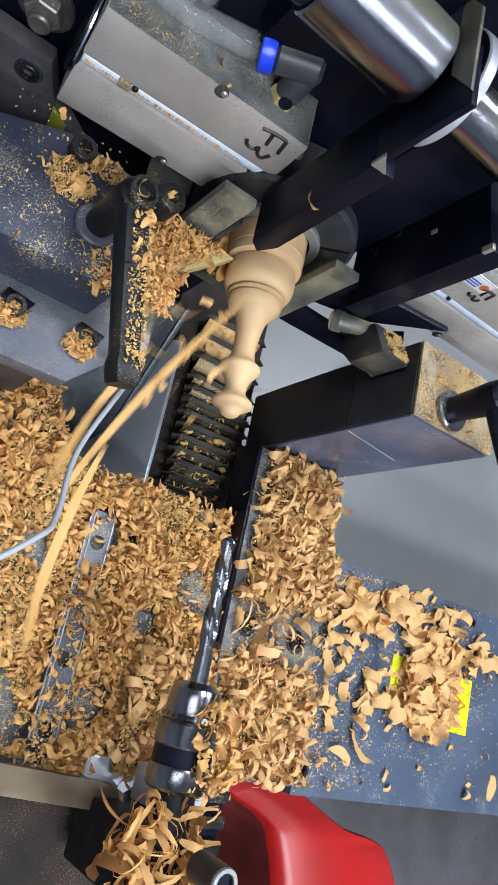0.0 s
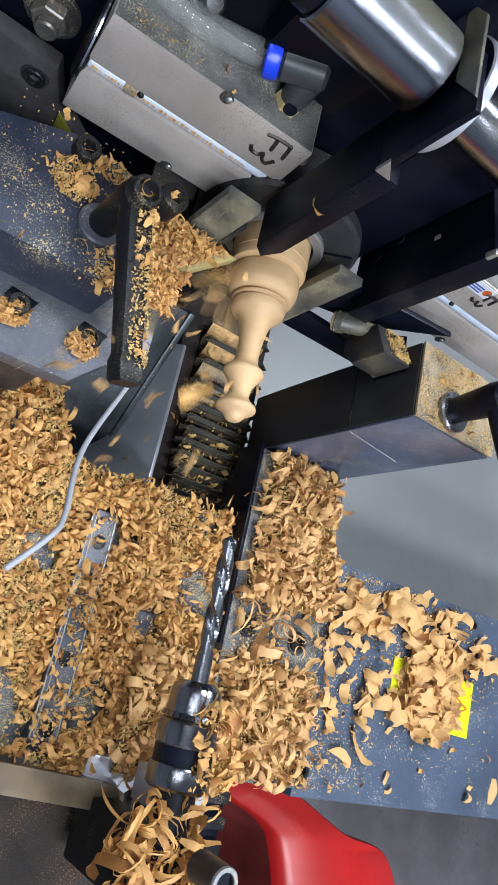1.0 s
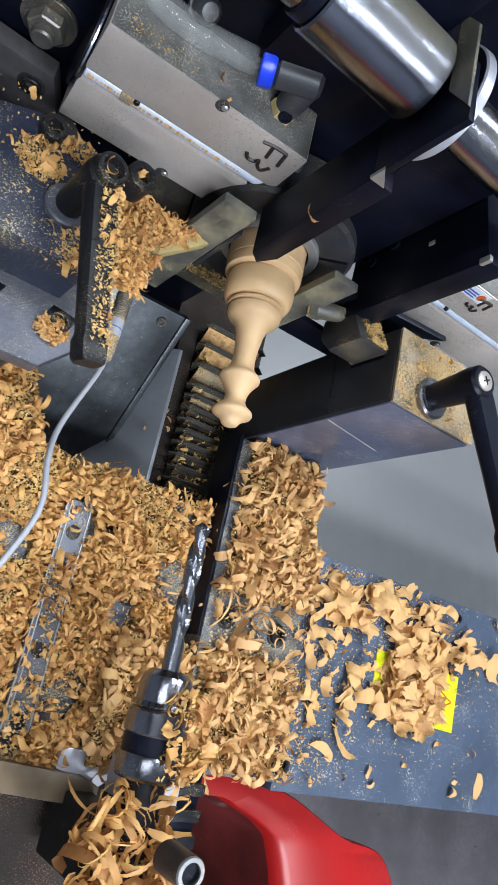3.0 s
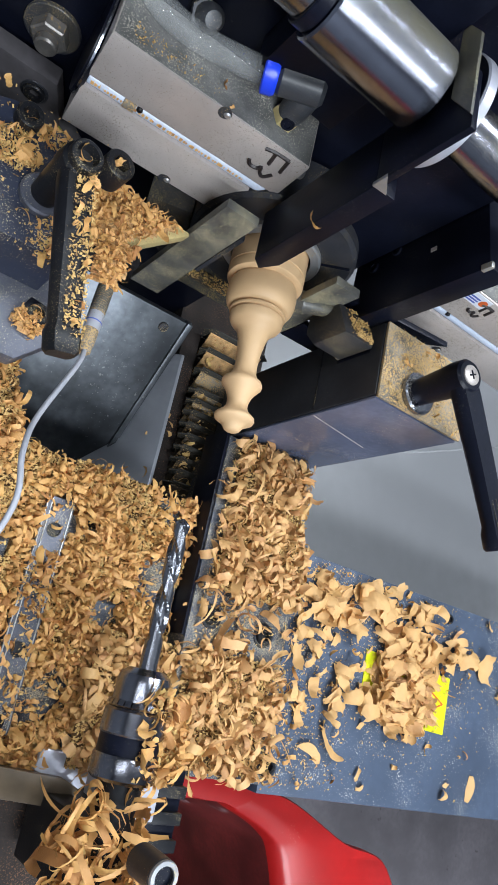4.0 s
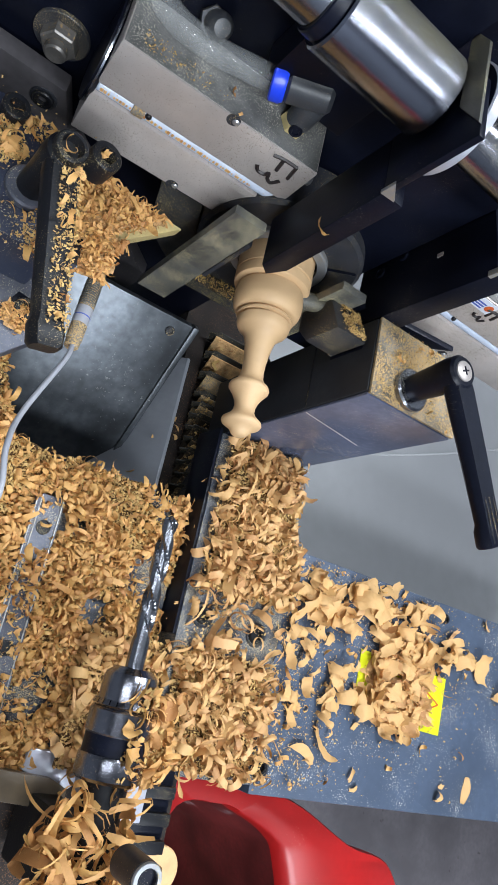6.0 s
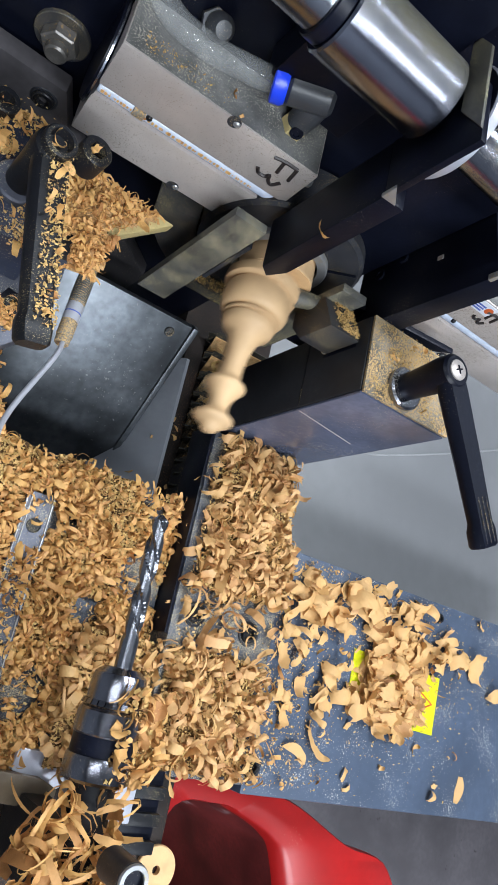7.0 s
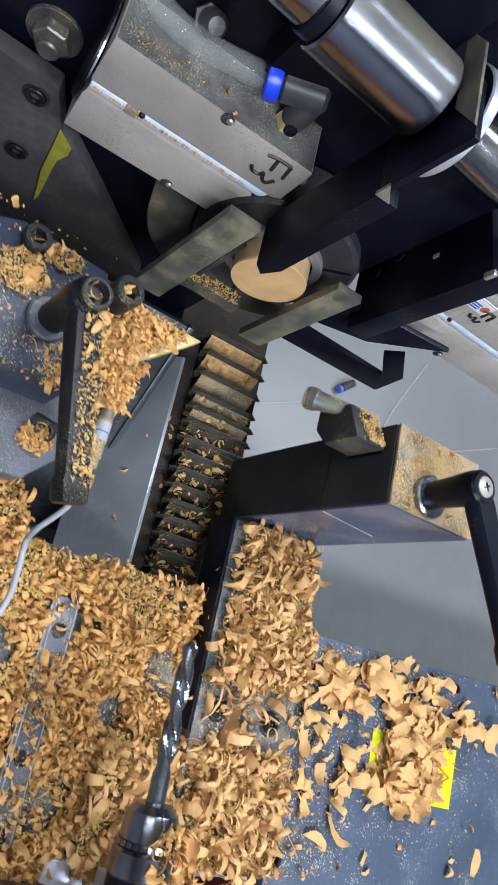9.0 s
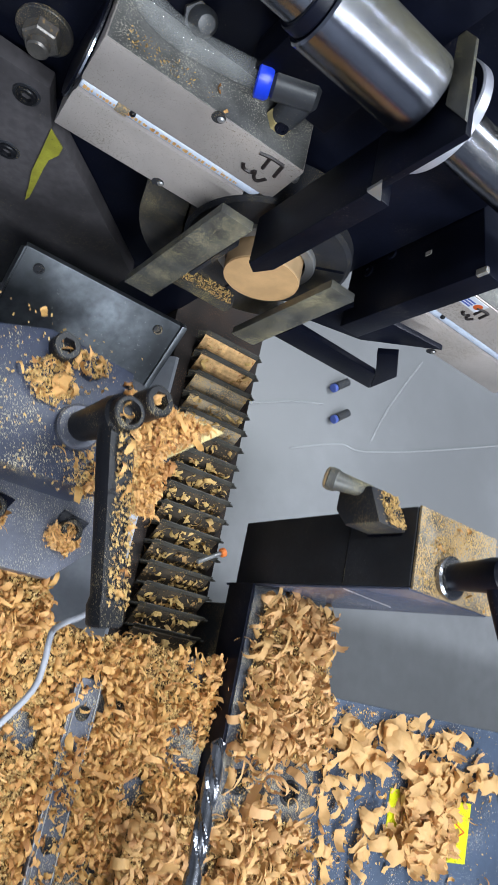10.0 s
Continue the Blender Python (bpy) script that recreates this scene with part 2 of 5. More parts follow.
# ---------------------------------------------------------------- mesh tools
def box(x0, x1, y0, y1, z0, z1, bevel=0.0008, bm=None, seg=2):
    one = bmesh.new()
    bmesh.ops.create_cube(one, size=1)
    for v in one.verts:
        v.co = Vector(((x0 + x1) / 2 + v.co.x * (x1 - x0), (y0 + y1) / 2 + v.co.y * (y1 - y0), (z0 + z1) / 2 + v.co.z * (z1 - z0)))
    if bevel:
        bmesh.ops.bevel(one, geom=list(one.edges), offset=bevel, segments=seg, affect="EDGES", profile=0.6)
    return join(bm, one)


def join(bm, one):
    if bm is None:
        return one
    me = bpy.data.meshes.new("tmp")
    one.to_mesh(me)
    bm.from_mesh(me)
    bpy.data.meshes.remove(me)
    one.free()
    return bm


def prism(points, axis, a, b, bevel=0.0006, bm=None):
    """A plate with the outline points, in the two other axes' order, from a to b along axis."""
    one = bmesh.new()
    k = "xyz".index(axis)

    def at(p, w):
        c = list(p)
        c.insert(k, w)
        return c
    lo = [one.verts.new(at(p, a)) for p in points]
    hi = [one.verts.new(at(p, b)) for p in points]
    one.faces.new(lo)
    one.faces.new(hi)
    for i in range(len(points)):
        j = (i + 1) % len(points)
        one.faces.new((lo[i], lo[j], hi[j], hi[i]))
    bmesh.ops.recalc_face_normals(one, faces=list(one.faces))
    if bevel:
        bmesh.ops.bevel(one, geom=list(one.edges), offset=bevel, segments=2, affect="EDGES", profile=0.6)
    return join(bm, one)


def spun(profile, origin, axis, seg=40, bm=None):
    """A turned solid: profile rows of (distance along the axis, radius) from the origin along the axis."""
    one = bmesh.new()
    q = Vector(axis).normalized().to_track_quat("Z", "Y")
    rings = []
    for d, r in profile:
        if r <= 1e-6:
            rings.append([one.verts.new(Vector(origin) + q @ Vector((0, 0, d)))])
        else:
            rings.append([one.verts.new(Vector(origin) + q @ Vector((r * math.cos(2 * math.pi * i / seg), r * math.sin(2 * math.pi * i / seg), d))) for i in range(seg)])
    for a, b in zip(rings, rings[1:]):
        for i in range(seg):
            j = (i + 1) % seg
            if len(a) == 1 and len(b) > 1:
                one.faces.new((a[0], b[i], b[j]))
            elif len(b) == 1 and len(a) > 1:
                one.faces.new((a[i], a[j], b[0]))
            elif len(a) > 1:
                one.faces.new((a[i], a[j], b[j], b[i]))
    closed = profile[0] == profile[-1]
    for ring, flip in ((rings[0], True), (rings[-1], False)):
        if len(ring) > 1 and not closed:
            one.faces.new(ring[::-1] if flip else ring)
    if closed:
        bmesh.ops.remove_doubles(one, verts=list(one.verts), dist=1e-6)
    bmesh.ops.recalc_face_normals(one, faces=list(one.faces))
    return join(bm, one)


def rod(a, b, r, seg=24, chamfer=0.0006, bm=None):
    d = (Vector(b) - Vector(a)).length
    c = min(chamfer, r * 0.4, d * 0.3)
    return spun(((0, 0), (0, r - c), (c, r), (d - c, r), (d, r - c), (d, 0)), a, Vector(b) - Vector(a), seg, bm)


def pipe(points, r, seg=12, bm=None, steps=8, caps=True):
    """A round cord through the points, smoothed."""
    pts = [Vector(p) for p in points]
    line = []
    for i in range(len(pts) - 1):
        p0, p1, p2, p3 = pts[max(i - 1, 0)], pts[i], pts[i + 1], pts[min(i + 2, len(pts) - 1)]
        for k in range(steps):
            t = k / steps
            line.append(0.5 * ((2 * p1) + (p2 - p0) * t + (2 * p0 - 5 * p1 + 4 * p2 - p3) * t * t + (3 * p1 - p0 - 3 * p2 + p3) * t ** 3))
    line.append(pts[-1])
    one = bmesh.new()
    rings = []
    side = None
    for i, p in enumerate(line):
        tan = (line[min(i + 1, len(line) - 1)] - line[max(i - 1, 0)]).normalized()
        if side is None:
            side = tan.orthogonal().normalized()
        side = (side - tan * side.dot(tan)).normalized()
        up = tan.cross(side)
        rings.append([one.verts.new(p + r * (math.cos(2 * math.pi * k / seg) * side + math.sin(2 * math.pi * k / seg) * up)) for k in range(seg)])
    for a, b in zip(rings, rings[1:]):
        for i in range(seg):
            one.faces.new((a[i], a[(i + 1) % seg], b[(i + 1) % seg], b[i]))
    if caps:
        one.faces.new(rings[0][::-1])
        one.faces.new(rings[-1])
    bmesh.ops.recalc_face_normals(one, faces=list(one.faces))
    return join(bm, one)


def socket_screw(p, axis, r, h, bm=None):
    """The head of a hexagon socket screw, its seat at p."""
    one = bmesh.new()
    q = Vector(axis).normalized().to_track_quat("Z", "Y")
    seg = 24

    def ring(rad, z, hexed=False):
        out = []
        for i in range(seg):
            a = 2 * math.pi * i / seg
            k = rad
            if hexed:
                k = rad * math.cos(math.pi / 6) / math.cos((a % (math.pi / 3)) - math.pi / 6)
            out.append(one.verts.new(Vector(p) + q @ Vector((k * math.cos(a), k * math.sin(a), z))))
        return out
    rs = [ring(r, 0), ring(r, h - r * 0.12), ring(r * 0.9, h), ring(r * 0.60, h, True), ring(r * 0.56, h - r * 0.1, True), ring(r * 0.55, h * 0.35, True)]
    for a, b in zip(rs, rs[1:]):
        for i in range(seg):
            one.faces.new((a[i], a[(i + 1) % seg], b[(i + 1) % seg], b[i]))
    one.faces.new(rs[-1])
    bmesh.ops.recalc_face_normals(one, faces=list(one.faces))
    return join(bm, one)


def smooth(me, angle=32):
    for p in me.polygons:
        p.use_smooth = True
    me.set_sharp_from_angle(angle=radians(angle))


def part(name, bm, material, parent=None, label="", angle=32):
    me = bpy.data.meshes.new(name)
    bm.to_mesh(me)
    bm.free()
    me.materials.append(material)
    smooth(me, angle)
    ob = new(name, me)
    if parent is not None:
        ob.parent = parent
        ob.matrix_parent_inverse = Matrix.Translation(-base_of(parent))
    if label:
        tagged(ob, label)
    return ob


BASES = {}
SLIDING = []


def base_of(ob):
    return BASES.get(ob.name, Vector((0, 0, 0)))


def thing(name, base, label, category, group="", kind="", slides=False):
    """An Empty at the thing's base, which carries its parts; parts are drawn in the world's metres."""
    ob = new(name)
    ob.empty_display_size = 0.01
    ob.location = base
    BASES[ob.name] = Vector(base)
    tagged(ob, label, category, group, kind)
    if slides:
        SLIDING.append((ob, Vector(base)))
    return ob


def solo(name, bm, material, label, category, group="", kind="", slides=False, angle=32):
    """A thing of one mesh."""
    ob = part(name, bm, material, angle=angle)
    tagged(ob, label, category, group, kind)
    if slides:
        SLIDING.append((ob, Vector((0, 0, 0))))
    return ob


# ---------------------------------------------------------------- the workshop round the machine
def room():
    x0, x1, y0, y1, z0, z1, w = -2.6, 2.6, -2.6, 2.6, -0.95, 1.75, 0.1
    solo("floor", box(x0, x1, y0, y1, z0 - w, z0, 0), M_FLOOR, "stained grey concrete workshop floor", "floor", kind="structure")
    # ceiling and walls are out of view, added to enclose the light
    solo("ceiling", box(x0 - w, x1 + w, y0 - w, y1 + w, z1, z1 + w, 0), M_WALL, "plain grey workshop ceiling, unseen, added to close the room", "ceiling", kind="structure")
    for name, b in (("wall_west", (x0 - w, x0, y0, y1)), ("wall_east", (x1, x1 + w, y0, y1)),
                    ("wall_south", (x0 - w, x1 + w, y0 - w, y0)), ("wall_north", (x0 - w, x1 + w, y1, y1 + w))):
        solo(name, box(*b, z0 - w, z1, 0), M_WALL, "plain grey workshop wall, unseen, added to close the room", "wall", kind="structure")
    for x, y, z in LAMPS:
        t = thing("ceiling_light", (x, y, z1), "slim white LED batten, unseen, added under the ceiling", "lamp", "ceiling lights")
        part("housing", box(x - 0.62, x + 0.62, y - 0.06, y + 0.06, z + 0.03, z1, 0.004), M_WALL, t)
        part("diffuser", box(x - 0.6, x + 0.6, y - 0.05, y + 0.05, z, z + 0.03, 0.006), M_GLOW, t)


def machine_bed():
    # tray that catches swarf, behind and beside the bed
    t = thing("tray", (0.5, 0.6, -0.16), "grey painted sheet-metal swarf tray, lightly scratched", "tray", kind="structure")
    part("tray_floor", box(-0.025, 1.5, -0.05, 1.7, -0.166, -0.160, 0.001), M_PAN, t)
    part("tray_wall", box(-0.06, 1.5, 1.7, 1.706, -0.166, 0.4, 0.001), M_PAN, t)
    part("tray_wall", box(1.5, 1.506, -0.05, 1.7, -0.166, 0.4, 0.001), M_PAN, t)
    part("cabinet", box(-0.02, 1.45, -0.03, 1.65, -0.95, -0.1665, 0.004), M_GUNMETAL, t, "dark grey cabinet under the tray")
    # bed casting under the bellows
    b = thing("bed", (-0.12, 0.1, -0.95), "dark cast machine bed, caked with dust", "machine bed", kind="structure")
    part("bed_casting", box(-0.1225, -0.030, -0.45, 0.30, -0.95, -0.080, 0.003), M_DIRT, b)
    part("bed_side", box(-0.55, -0.1275, -0.45, 0.30, -0.95, -0.150, 0.003), M_CHANNEL, b)
    part("channel_wall", prism(((-0.1265, -0.050), (-0.1238, -0.050), (-0.1640, -0.0975), (-0.1670, -0.0975)), "y", -0.10, 0.205, 0.0006), M_CHANNEL, b, "light grey zinc channel wall")
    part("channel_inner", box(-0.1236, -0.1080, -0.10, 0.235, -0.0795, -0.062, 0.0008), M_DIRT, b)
    # sloping way cover
    c = thing("way_cover", (-0.2, 0.15, -0.15), "bent grey sheet-metal way cover, dusty and shiny along its fold", "way cover", kind="structure")
    part("slope", prism(((0.203, 0.000), (0.060, -0.145), (0.060, -0.149), (0.208, -0.004)), "x", -0.2685, -0.1475, 0.0005), M_ZINC, c)
    part("side_fold", prism(((0.202, 0.0025), (0.060, -0.1425), (0.060, -0.149), (0.208, -0.004)), "x", -0.1530, -0.1490, 0.0006), M_ZINC, c, "shiny folded edge")
    part("end_fold", prism(((0.202, 0.0005), (0.060, -0.1445), (0.060, -0.160), (0.208, -0.012)), "x", -0.2700, -0.2687, 0.0004), M_ZINC, c)
    for x in (-0.2560, -0.1665):
        part("screw_head", socket_screw((x, 0.1960, -0.0072), (0, -0.7, 0.7), 0.0036, 0.0014), M_GUNMETAL, c)


PLEATS = []


def bellows():
    b = thing("bellows", (-0.08, 0.1, -0.08), "dusty black accordion bellows filled with wood shavings", "bellows")
    z = -0.050
    rnd = random.Random(4)
    for i in range(17):
        h = 0.0022 * rnd.random()
        w = 0.0016 * rnd.random()
        # broad dusty slope towards the table, its back wall and a dark lip with pointed ends
        bm = prism(((-0.0010, z + h), (-0.0022, z + h + 0.0004), (-0.0168, z - 0.0130), (-0.0155, z - 0.0150)), "x", -0.1065 - w, -0.0535 + w, 0.0003)
        # caked dust on the first pleats; from the sixth on, shade painted as darker fabric
        pl = part("pleat", bm, M_CAKE if i < 2 else M_CAKED if i < 5 else M_BELLOWS, b)
        lip = prism(((0.0002, z + h - 0.015), (-0.0008, z + h - 0.015), (-0.0016, z + h - 0.001), (0.0008, z + h + 0.0042), (0.0016, z + h + 0.0042), (-0.0006, z + h - 0.001)), "x", -0.1075 - w, -0.0525 + w, 0.0002)
        prism(((-0.0525 + w, z - 0.012), (-0.0472 + w, z + h + 0.0005), (-0.0525 + w, z + h + 0.0042)), "y", -0.0008, 0.0004, 0.0002, lip)
        prism(((-0.1075 - w, z - 0.010), (-0.1130 - w, z + h - 0.001), (-0.1075 - w, z + h + 0.0036)), "y", -0.0008, 0.0004, 0.0002, lip)
        part("lip", lip, M_FLAP, pl, "dark olive fabric lip")
        verts, faces = [], []
        for _ in range(10 if i < 3 else 26 if i < 6 else 44):
            d = rnd.uniform(0.0025, 0.0150)
            m = Matrix.Translation((rnd.uniform(-0.104, -0.055), -d, z + h - 0.9 * d + rnd.uniform(0.000, 0.0035))) @ tumble(rnd, 0.35)
            ribbon(rnd, m, rnd.uniform(0.005, 0.018), rnd.uniform(0.0015, 0.0045), rnd.uniform(0.0015, 0.005), verts, faces)
        ob = new("curls", mesh_of("curls", verts, faces, M_CHIPS))
        ob.parent = pl
        tagged(ob, kind="stuff")
        PLEATS.append((pl, i))
    part("base_strip", box(-0.1075, -0.046, -0.09, 0.238, -0.0795, -0.0665, 0.0005), M_DIRT, b)


def pleat_rows(i):
    """The bellows open as the cross slide draws away; those next to the headstock hardly move."""
    shut = 0.236 - 0.018 * min(i, 3) - 0.0098 * max(0, i - 3)
    wide = 0.236 - 0.018 * min(i, 3) - 0.0152 * max(0, i - 3)
    return [(t, Matrix.Translation((0, shut + (wide - shut) * max(0.0, 0.0080 - y) / 0.0974, 0))) for t, x, y in SLIDE]


# ---------------------------------------------------------------- headstock side, which stands still
AX, AZ = -0.153, 0.092


def headstock():
    h = thing("headstock", (-0.2, 0.32, -0.15), "black machine headstock with dusty steel guide bush", "headstock", kind="structure")
    part("face_plate", prism(((-0.47, -0.15), (-0.120, -0.15), (-0.120, 0.06), (-0.095, 0.10), (-0.095, 0.45), (-0.47, 0.45)), "y", 0.262, 0.33, 0.002), M_BLACK, h)
    arc = [math.radians(a) for a in range(196, 317, 5)]
    collar = [(AX + 0.081 * math.cos(a), AZ + 0.081 * math.sin(a)) for a in arc] + [(AX + 0.0535 * math.cos(a), AZ + 0.0535 * math.sin(a)) for a in arc[::-1]]
    part("collar", prism(collar, "y", 0.2270, 0.2615, 0.0012), M_COLLAR, h, "sawdust-filmed steel collar")
    ring = part("guide_bush", spun(((0, 0.0260), (0, 0.050), (0.002, 0.0525), (0.030, 0.0525), (0.030, 0.0260), (0, 0.0260)), (AX, 0.2225, AZ), (0, 1, 0), 56), M_GUNMETAL, h, "dusty dark steel guide bush")
    part("bush_lip", spun(((0, 0.0250), (0, 0.0300), (0.0012, 0.0310), (0.004, 0.0310), (0.004, 0.0250), (0, 0.0250)), (AX, 0.2185, AZ), (0, 1, 0), 56), M_ALU2, ring)
    for k in range(3):
        a = math.radians(35 + 120 * k)
        q = Vector((AX + 0.031 * math.cos(a), 0.2215, AZ + 0.031 * math.sin(a)))
        part("collet_slit", rod(q, q + 0.018 * Vector((math.cos(a), 0, math.sin(a))), 0.0009, 8), M_BLACK, ring)
    part("bush_shelf", box(-0.186, -0.135, 0.2155, 0.2265, 0.024, 0.034, 0.001), M_COLLAR, h)


def side_plate():
    p = thing("bracket_plate", (-0.34, 0.25, -0.15), "dark steel bracket plate with socket screws and torn yellow sticker", "bracket")
    part("plate", prism(((-0.47, 0.085), (-0.300, 0.085), (-0.288, 0.058), (-0.277, 0.050), (-0.246, 0.021), (-0.185, -0.039), (-0.185, -0.15), (-0.47, -0.15)), "y", 0.244, 0.2555, 0.0012), M_SMOKY, p)
    for x, z in ((-0.3076, 0.071), (-0.3008, 0.0186)):
        part("screw_head", socket_screw((x, 0.2455, z), (0, -1, 0), 0.0058, 0.004), M_BLACKD, p)
        part("screw_rim", spun(((0, 0.0060), (0, 0.0076), (0.0006, 0.0074), (0.0006, 0.0060), (0, 0.0060)), (x, 0.2439, z), (0, -1, 0), 28), M_GUNMETAL, p)
    part("sticker", prism(((-0.2885, 0.0590), (-0.2775, 0.0495), (-0.2768, 0.0420), (-0.2795, 0.0330), (-0.2790, 0.0230), (-0.2775, 0.0100), (-0.2752, -0.0120), (-0.2760, -0.0190), (-0.2785, -0.0080), (-0.2800, 0.0000), (-0.2835, 0.0140), (-0.2862, 0.0400)), "y", 0.2425, 0.2433, 0.0001), M_SHADEYELLOW, p, "torn yellow sticker")


def hex_bolt():
    b = thing("hex_bolt", (-0.313, 0.25, 0.107), "steel hexagon bolt and washer with sawdust on it", "bolt")
    o = Vector((-0.3135, 0.262, 0.099))
    part("washer", spun(((0, 0.0), (0, 0.0145), (0.002, 0.0145), (0.0025, 0.0140), (0.0025, 0)), o, (0, -1, 0), 40), M_GUNMETAL, b)
    part("nut", spun(((0, 0), (0, 0.0098), (0.006, 0.0098), (0.0068, 0.0088), (0.0068, 0)), o + Vector((0, -0.0025, 0)), (0, -1, 0.0), 6), M_DULL, b)
    part("shank", rod(o + Vector((0, -0.0093, 0)), o + Vector((0, -0.0150, 0)), 0.0058, 24, 0.001), M_DULL, b)


def air_cylinder(name, x0, x1, z0, z1, yf, depth, marks):
    """A compact twin-rod air cylinder, its long side along x, slotted on its front."""
    t = thing(name, ((x0 + x1) / 2, yf, z0), "silver aluminium air cylinder block with sensor slot and handwritten mark", "air cylinder", "air cylinders")
    zs = z0 + (z1 - z0) * 0.50
    gap = 0.0040
    body = box(x0, x1, yf, yf + depth, zs + gap, z1, 0.0007)
    box(x0, x1, yf, yf + depth, z0, zs - gap, 0.0007, body)
    box(x0 + 0.0003, x1 - 0.0003, yf + 0.0066, yf + depth - 0.001, zs - gap - 0.002, zs + gap + 0.002, 0, body)
    part("body", body, M_ALU, t)
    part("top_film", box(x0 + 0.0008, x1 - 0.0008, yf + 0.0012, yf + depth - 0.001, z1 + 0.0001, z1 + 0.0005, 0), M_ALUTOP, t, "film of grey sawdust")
    part("sensor_slot", rod((x0 + 0.001, yf + 0.0040, zs), (x1 - 0.004, yf + 0.0040, zs), 0.0038, 20), M_STRIP, t, "pale bright slot lining")
    rnd = random.Random(8)
    near = x0 < -0.2
    dots = None
    for k in range(46 if near else 0):
        x, w = x0 + 0.003 + (x1 - x0 - 0.022) * (k + rnd.uniform(-0.3, 0.3)) / 46 + 0.001, rnd.uniform(0.0003, 0.0008)
        dots = box(x - w, x + w, yf + 0.00005, yf + 0.0012, zs + 0.0002 - w, zs + 0.0006 + w, 0, dots)
    if near:
        part("slot_dust", dots, M_SHAVE, t, "grains of sawdust in the slot")
    for z, way in ((z0, 1), (z1, -1)):
        x = x0 + 0.0605
        part("notch", spun(((0, 0), (0, 0.0036), (0.0004, 0.0036), (0.0004, 0)), (x, yf - 0.0002, z + 0.0015 * way), (0, 1, 0), 24), M_GUNMETAL, t, "dark round notch")
        part("stud", rod((x + 0.0016, yf + 0.002, z + 0.0018 * way), (x + 0.0016, yf - 0.0010, z + 0.0018 * way), 0.0019, 18, 0.0008), M_ALU2, t)
    if near:
        part("slot_clip", box(x0 + 0.020, x0 + 0.0265, yf - 0.0006, yf + 0.002, zs - 0.0018, zs + 0.0034, 0.0007), M_CAKED, t, "dust-caked sensor clip")
    part("clip_screw", rod((x0 + 0.0285, yf + 0.002, zs + 0.0020), (x0 + 0.0285, yf - 0.0005, zs + 0.0020), 0.0017, 14), M_BLACKD, t)
    part("end_screw", rod((x1 - 0.004, yf + 0.002, zs - 0.002), (x1 + 0.004, yf + 0.001, zs - 0.002), 0.003, 16), M_ALU2, t)
    part("end_screw", rod((x1 - 0.002, yf + 0.006, z1 - 0.012), (x1 + 0.004, yf + 0.006, z1 - 0.012), 0.003, 16), M_ALU2, t)
    # handwritten mark in felt pen, strokes on the front face
    for pts in marks:
        part("pen_stroke", pipe([(x, yf - 0.0001, z) for x, z in pts], 0.0011, 6, steps=4), M_INK, t)
    return t


def cylinders():
    x0, x1, z0, z1, yf = -0.2930, -0.1810, 0.0907, 0.1588, 0.225
    cx, cz = -0.193, 0.145
    three = [(-0.0075, -0.0040), (-0.0055, -0.0068), (-0.0017, -0.0066), (-0.0004, -0.0043), (0.0010, -0.0076), (0.0038, -0.0092), (0.0063, -0.0048)]
    ell = [(-0.0057, 0.0070), (0.0, 0.0084), (0.0069, 0.0085)]
    bar = [(-0.0003, 0.0075), (0.0009, -0.0002)]
    foot = [(0.0067, 0.0083), (0.0080, -0.0007)]

    def ink(cx, cz, s, rows):
        return [[(cx + s * a, cz + s * b) for a, b in r] for r in rows]
    t = air_cylinder("air_cylinder", x0, x1, z0, z1, yf, 0.034, ink(cx - 0.006, cz + 0.001, 1.1, (three, ell, bar, foot)))
    t.rotation_euler = (0, radians(-3.0), 0)
    # round black end cap at the far end
    part("end_cap", spun(((0, 0), (0, 0.024), (0.002, 0.0260), (0.004, 0.0260), (0.004, 0)), (x0 + 0.001, yf + 0.024, (z0 + z1) / 2), (-1, 0, 0), 40), M_BLACK, t)
    part("cap_ring", spun(((0, 0.0262), (0, 0.0270), (0.0010, 0.0270), (0.0010, 0.0262), (0, 0.0262)), (x0 - 0.001, yf + 0.024, (z0 + z1) / 2), (-1, 0, 0), 40), M_CHROME, t)
    air_cylinder("air_cylinder", -0.064, 0.075, 0.098, 0.166, yf, 0.036, ink(-0.0290, 0.1535, 0.8, (three, ell, bar, foot)))
    lab = thing("label", (-0.045, yf, 0.150), "white printed label with blue and red bars", "label")
    part("paper", box(-0.062, -0.030, yf - 0.0004, yf - 0.0001, 0.1545, 0.1650, 0), M_LABEL, lab)
    for i in range(3):
        part("print_bar", box(-0.060, -0.038, yf - 0.0006, yf - 0.0004, 0.1560 + 0.0022 * i, 0.1572 + 0.0022 * i, 0), M_INKB, lab)
    part("print_spot", spun(((0, 0), (0, 0.003), (0.0002, 0.003), (0.0002, 0)), (-0.034, yf - 0.0004, 0.1600), (0, -1, 0), 20), M_INKR, lab)


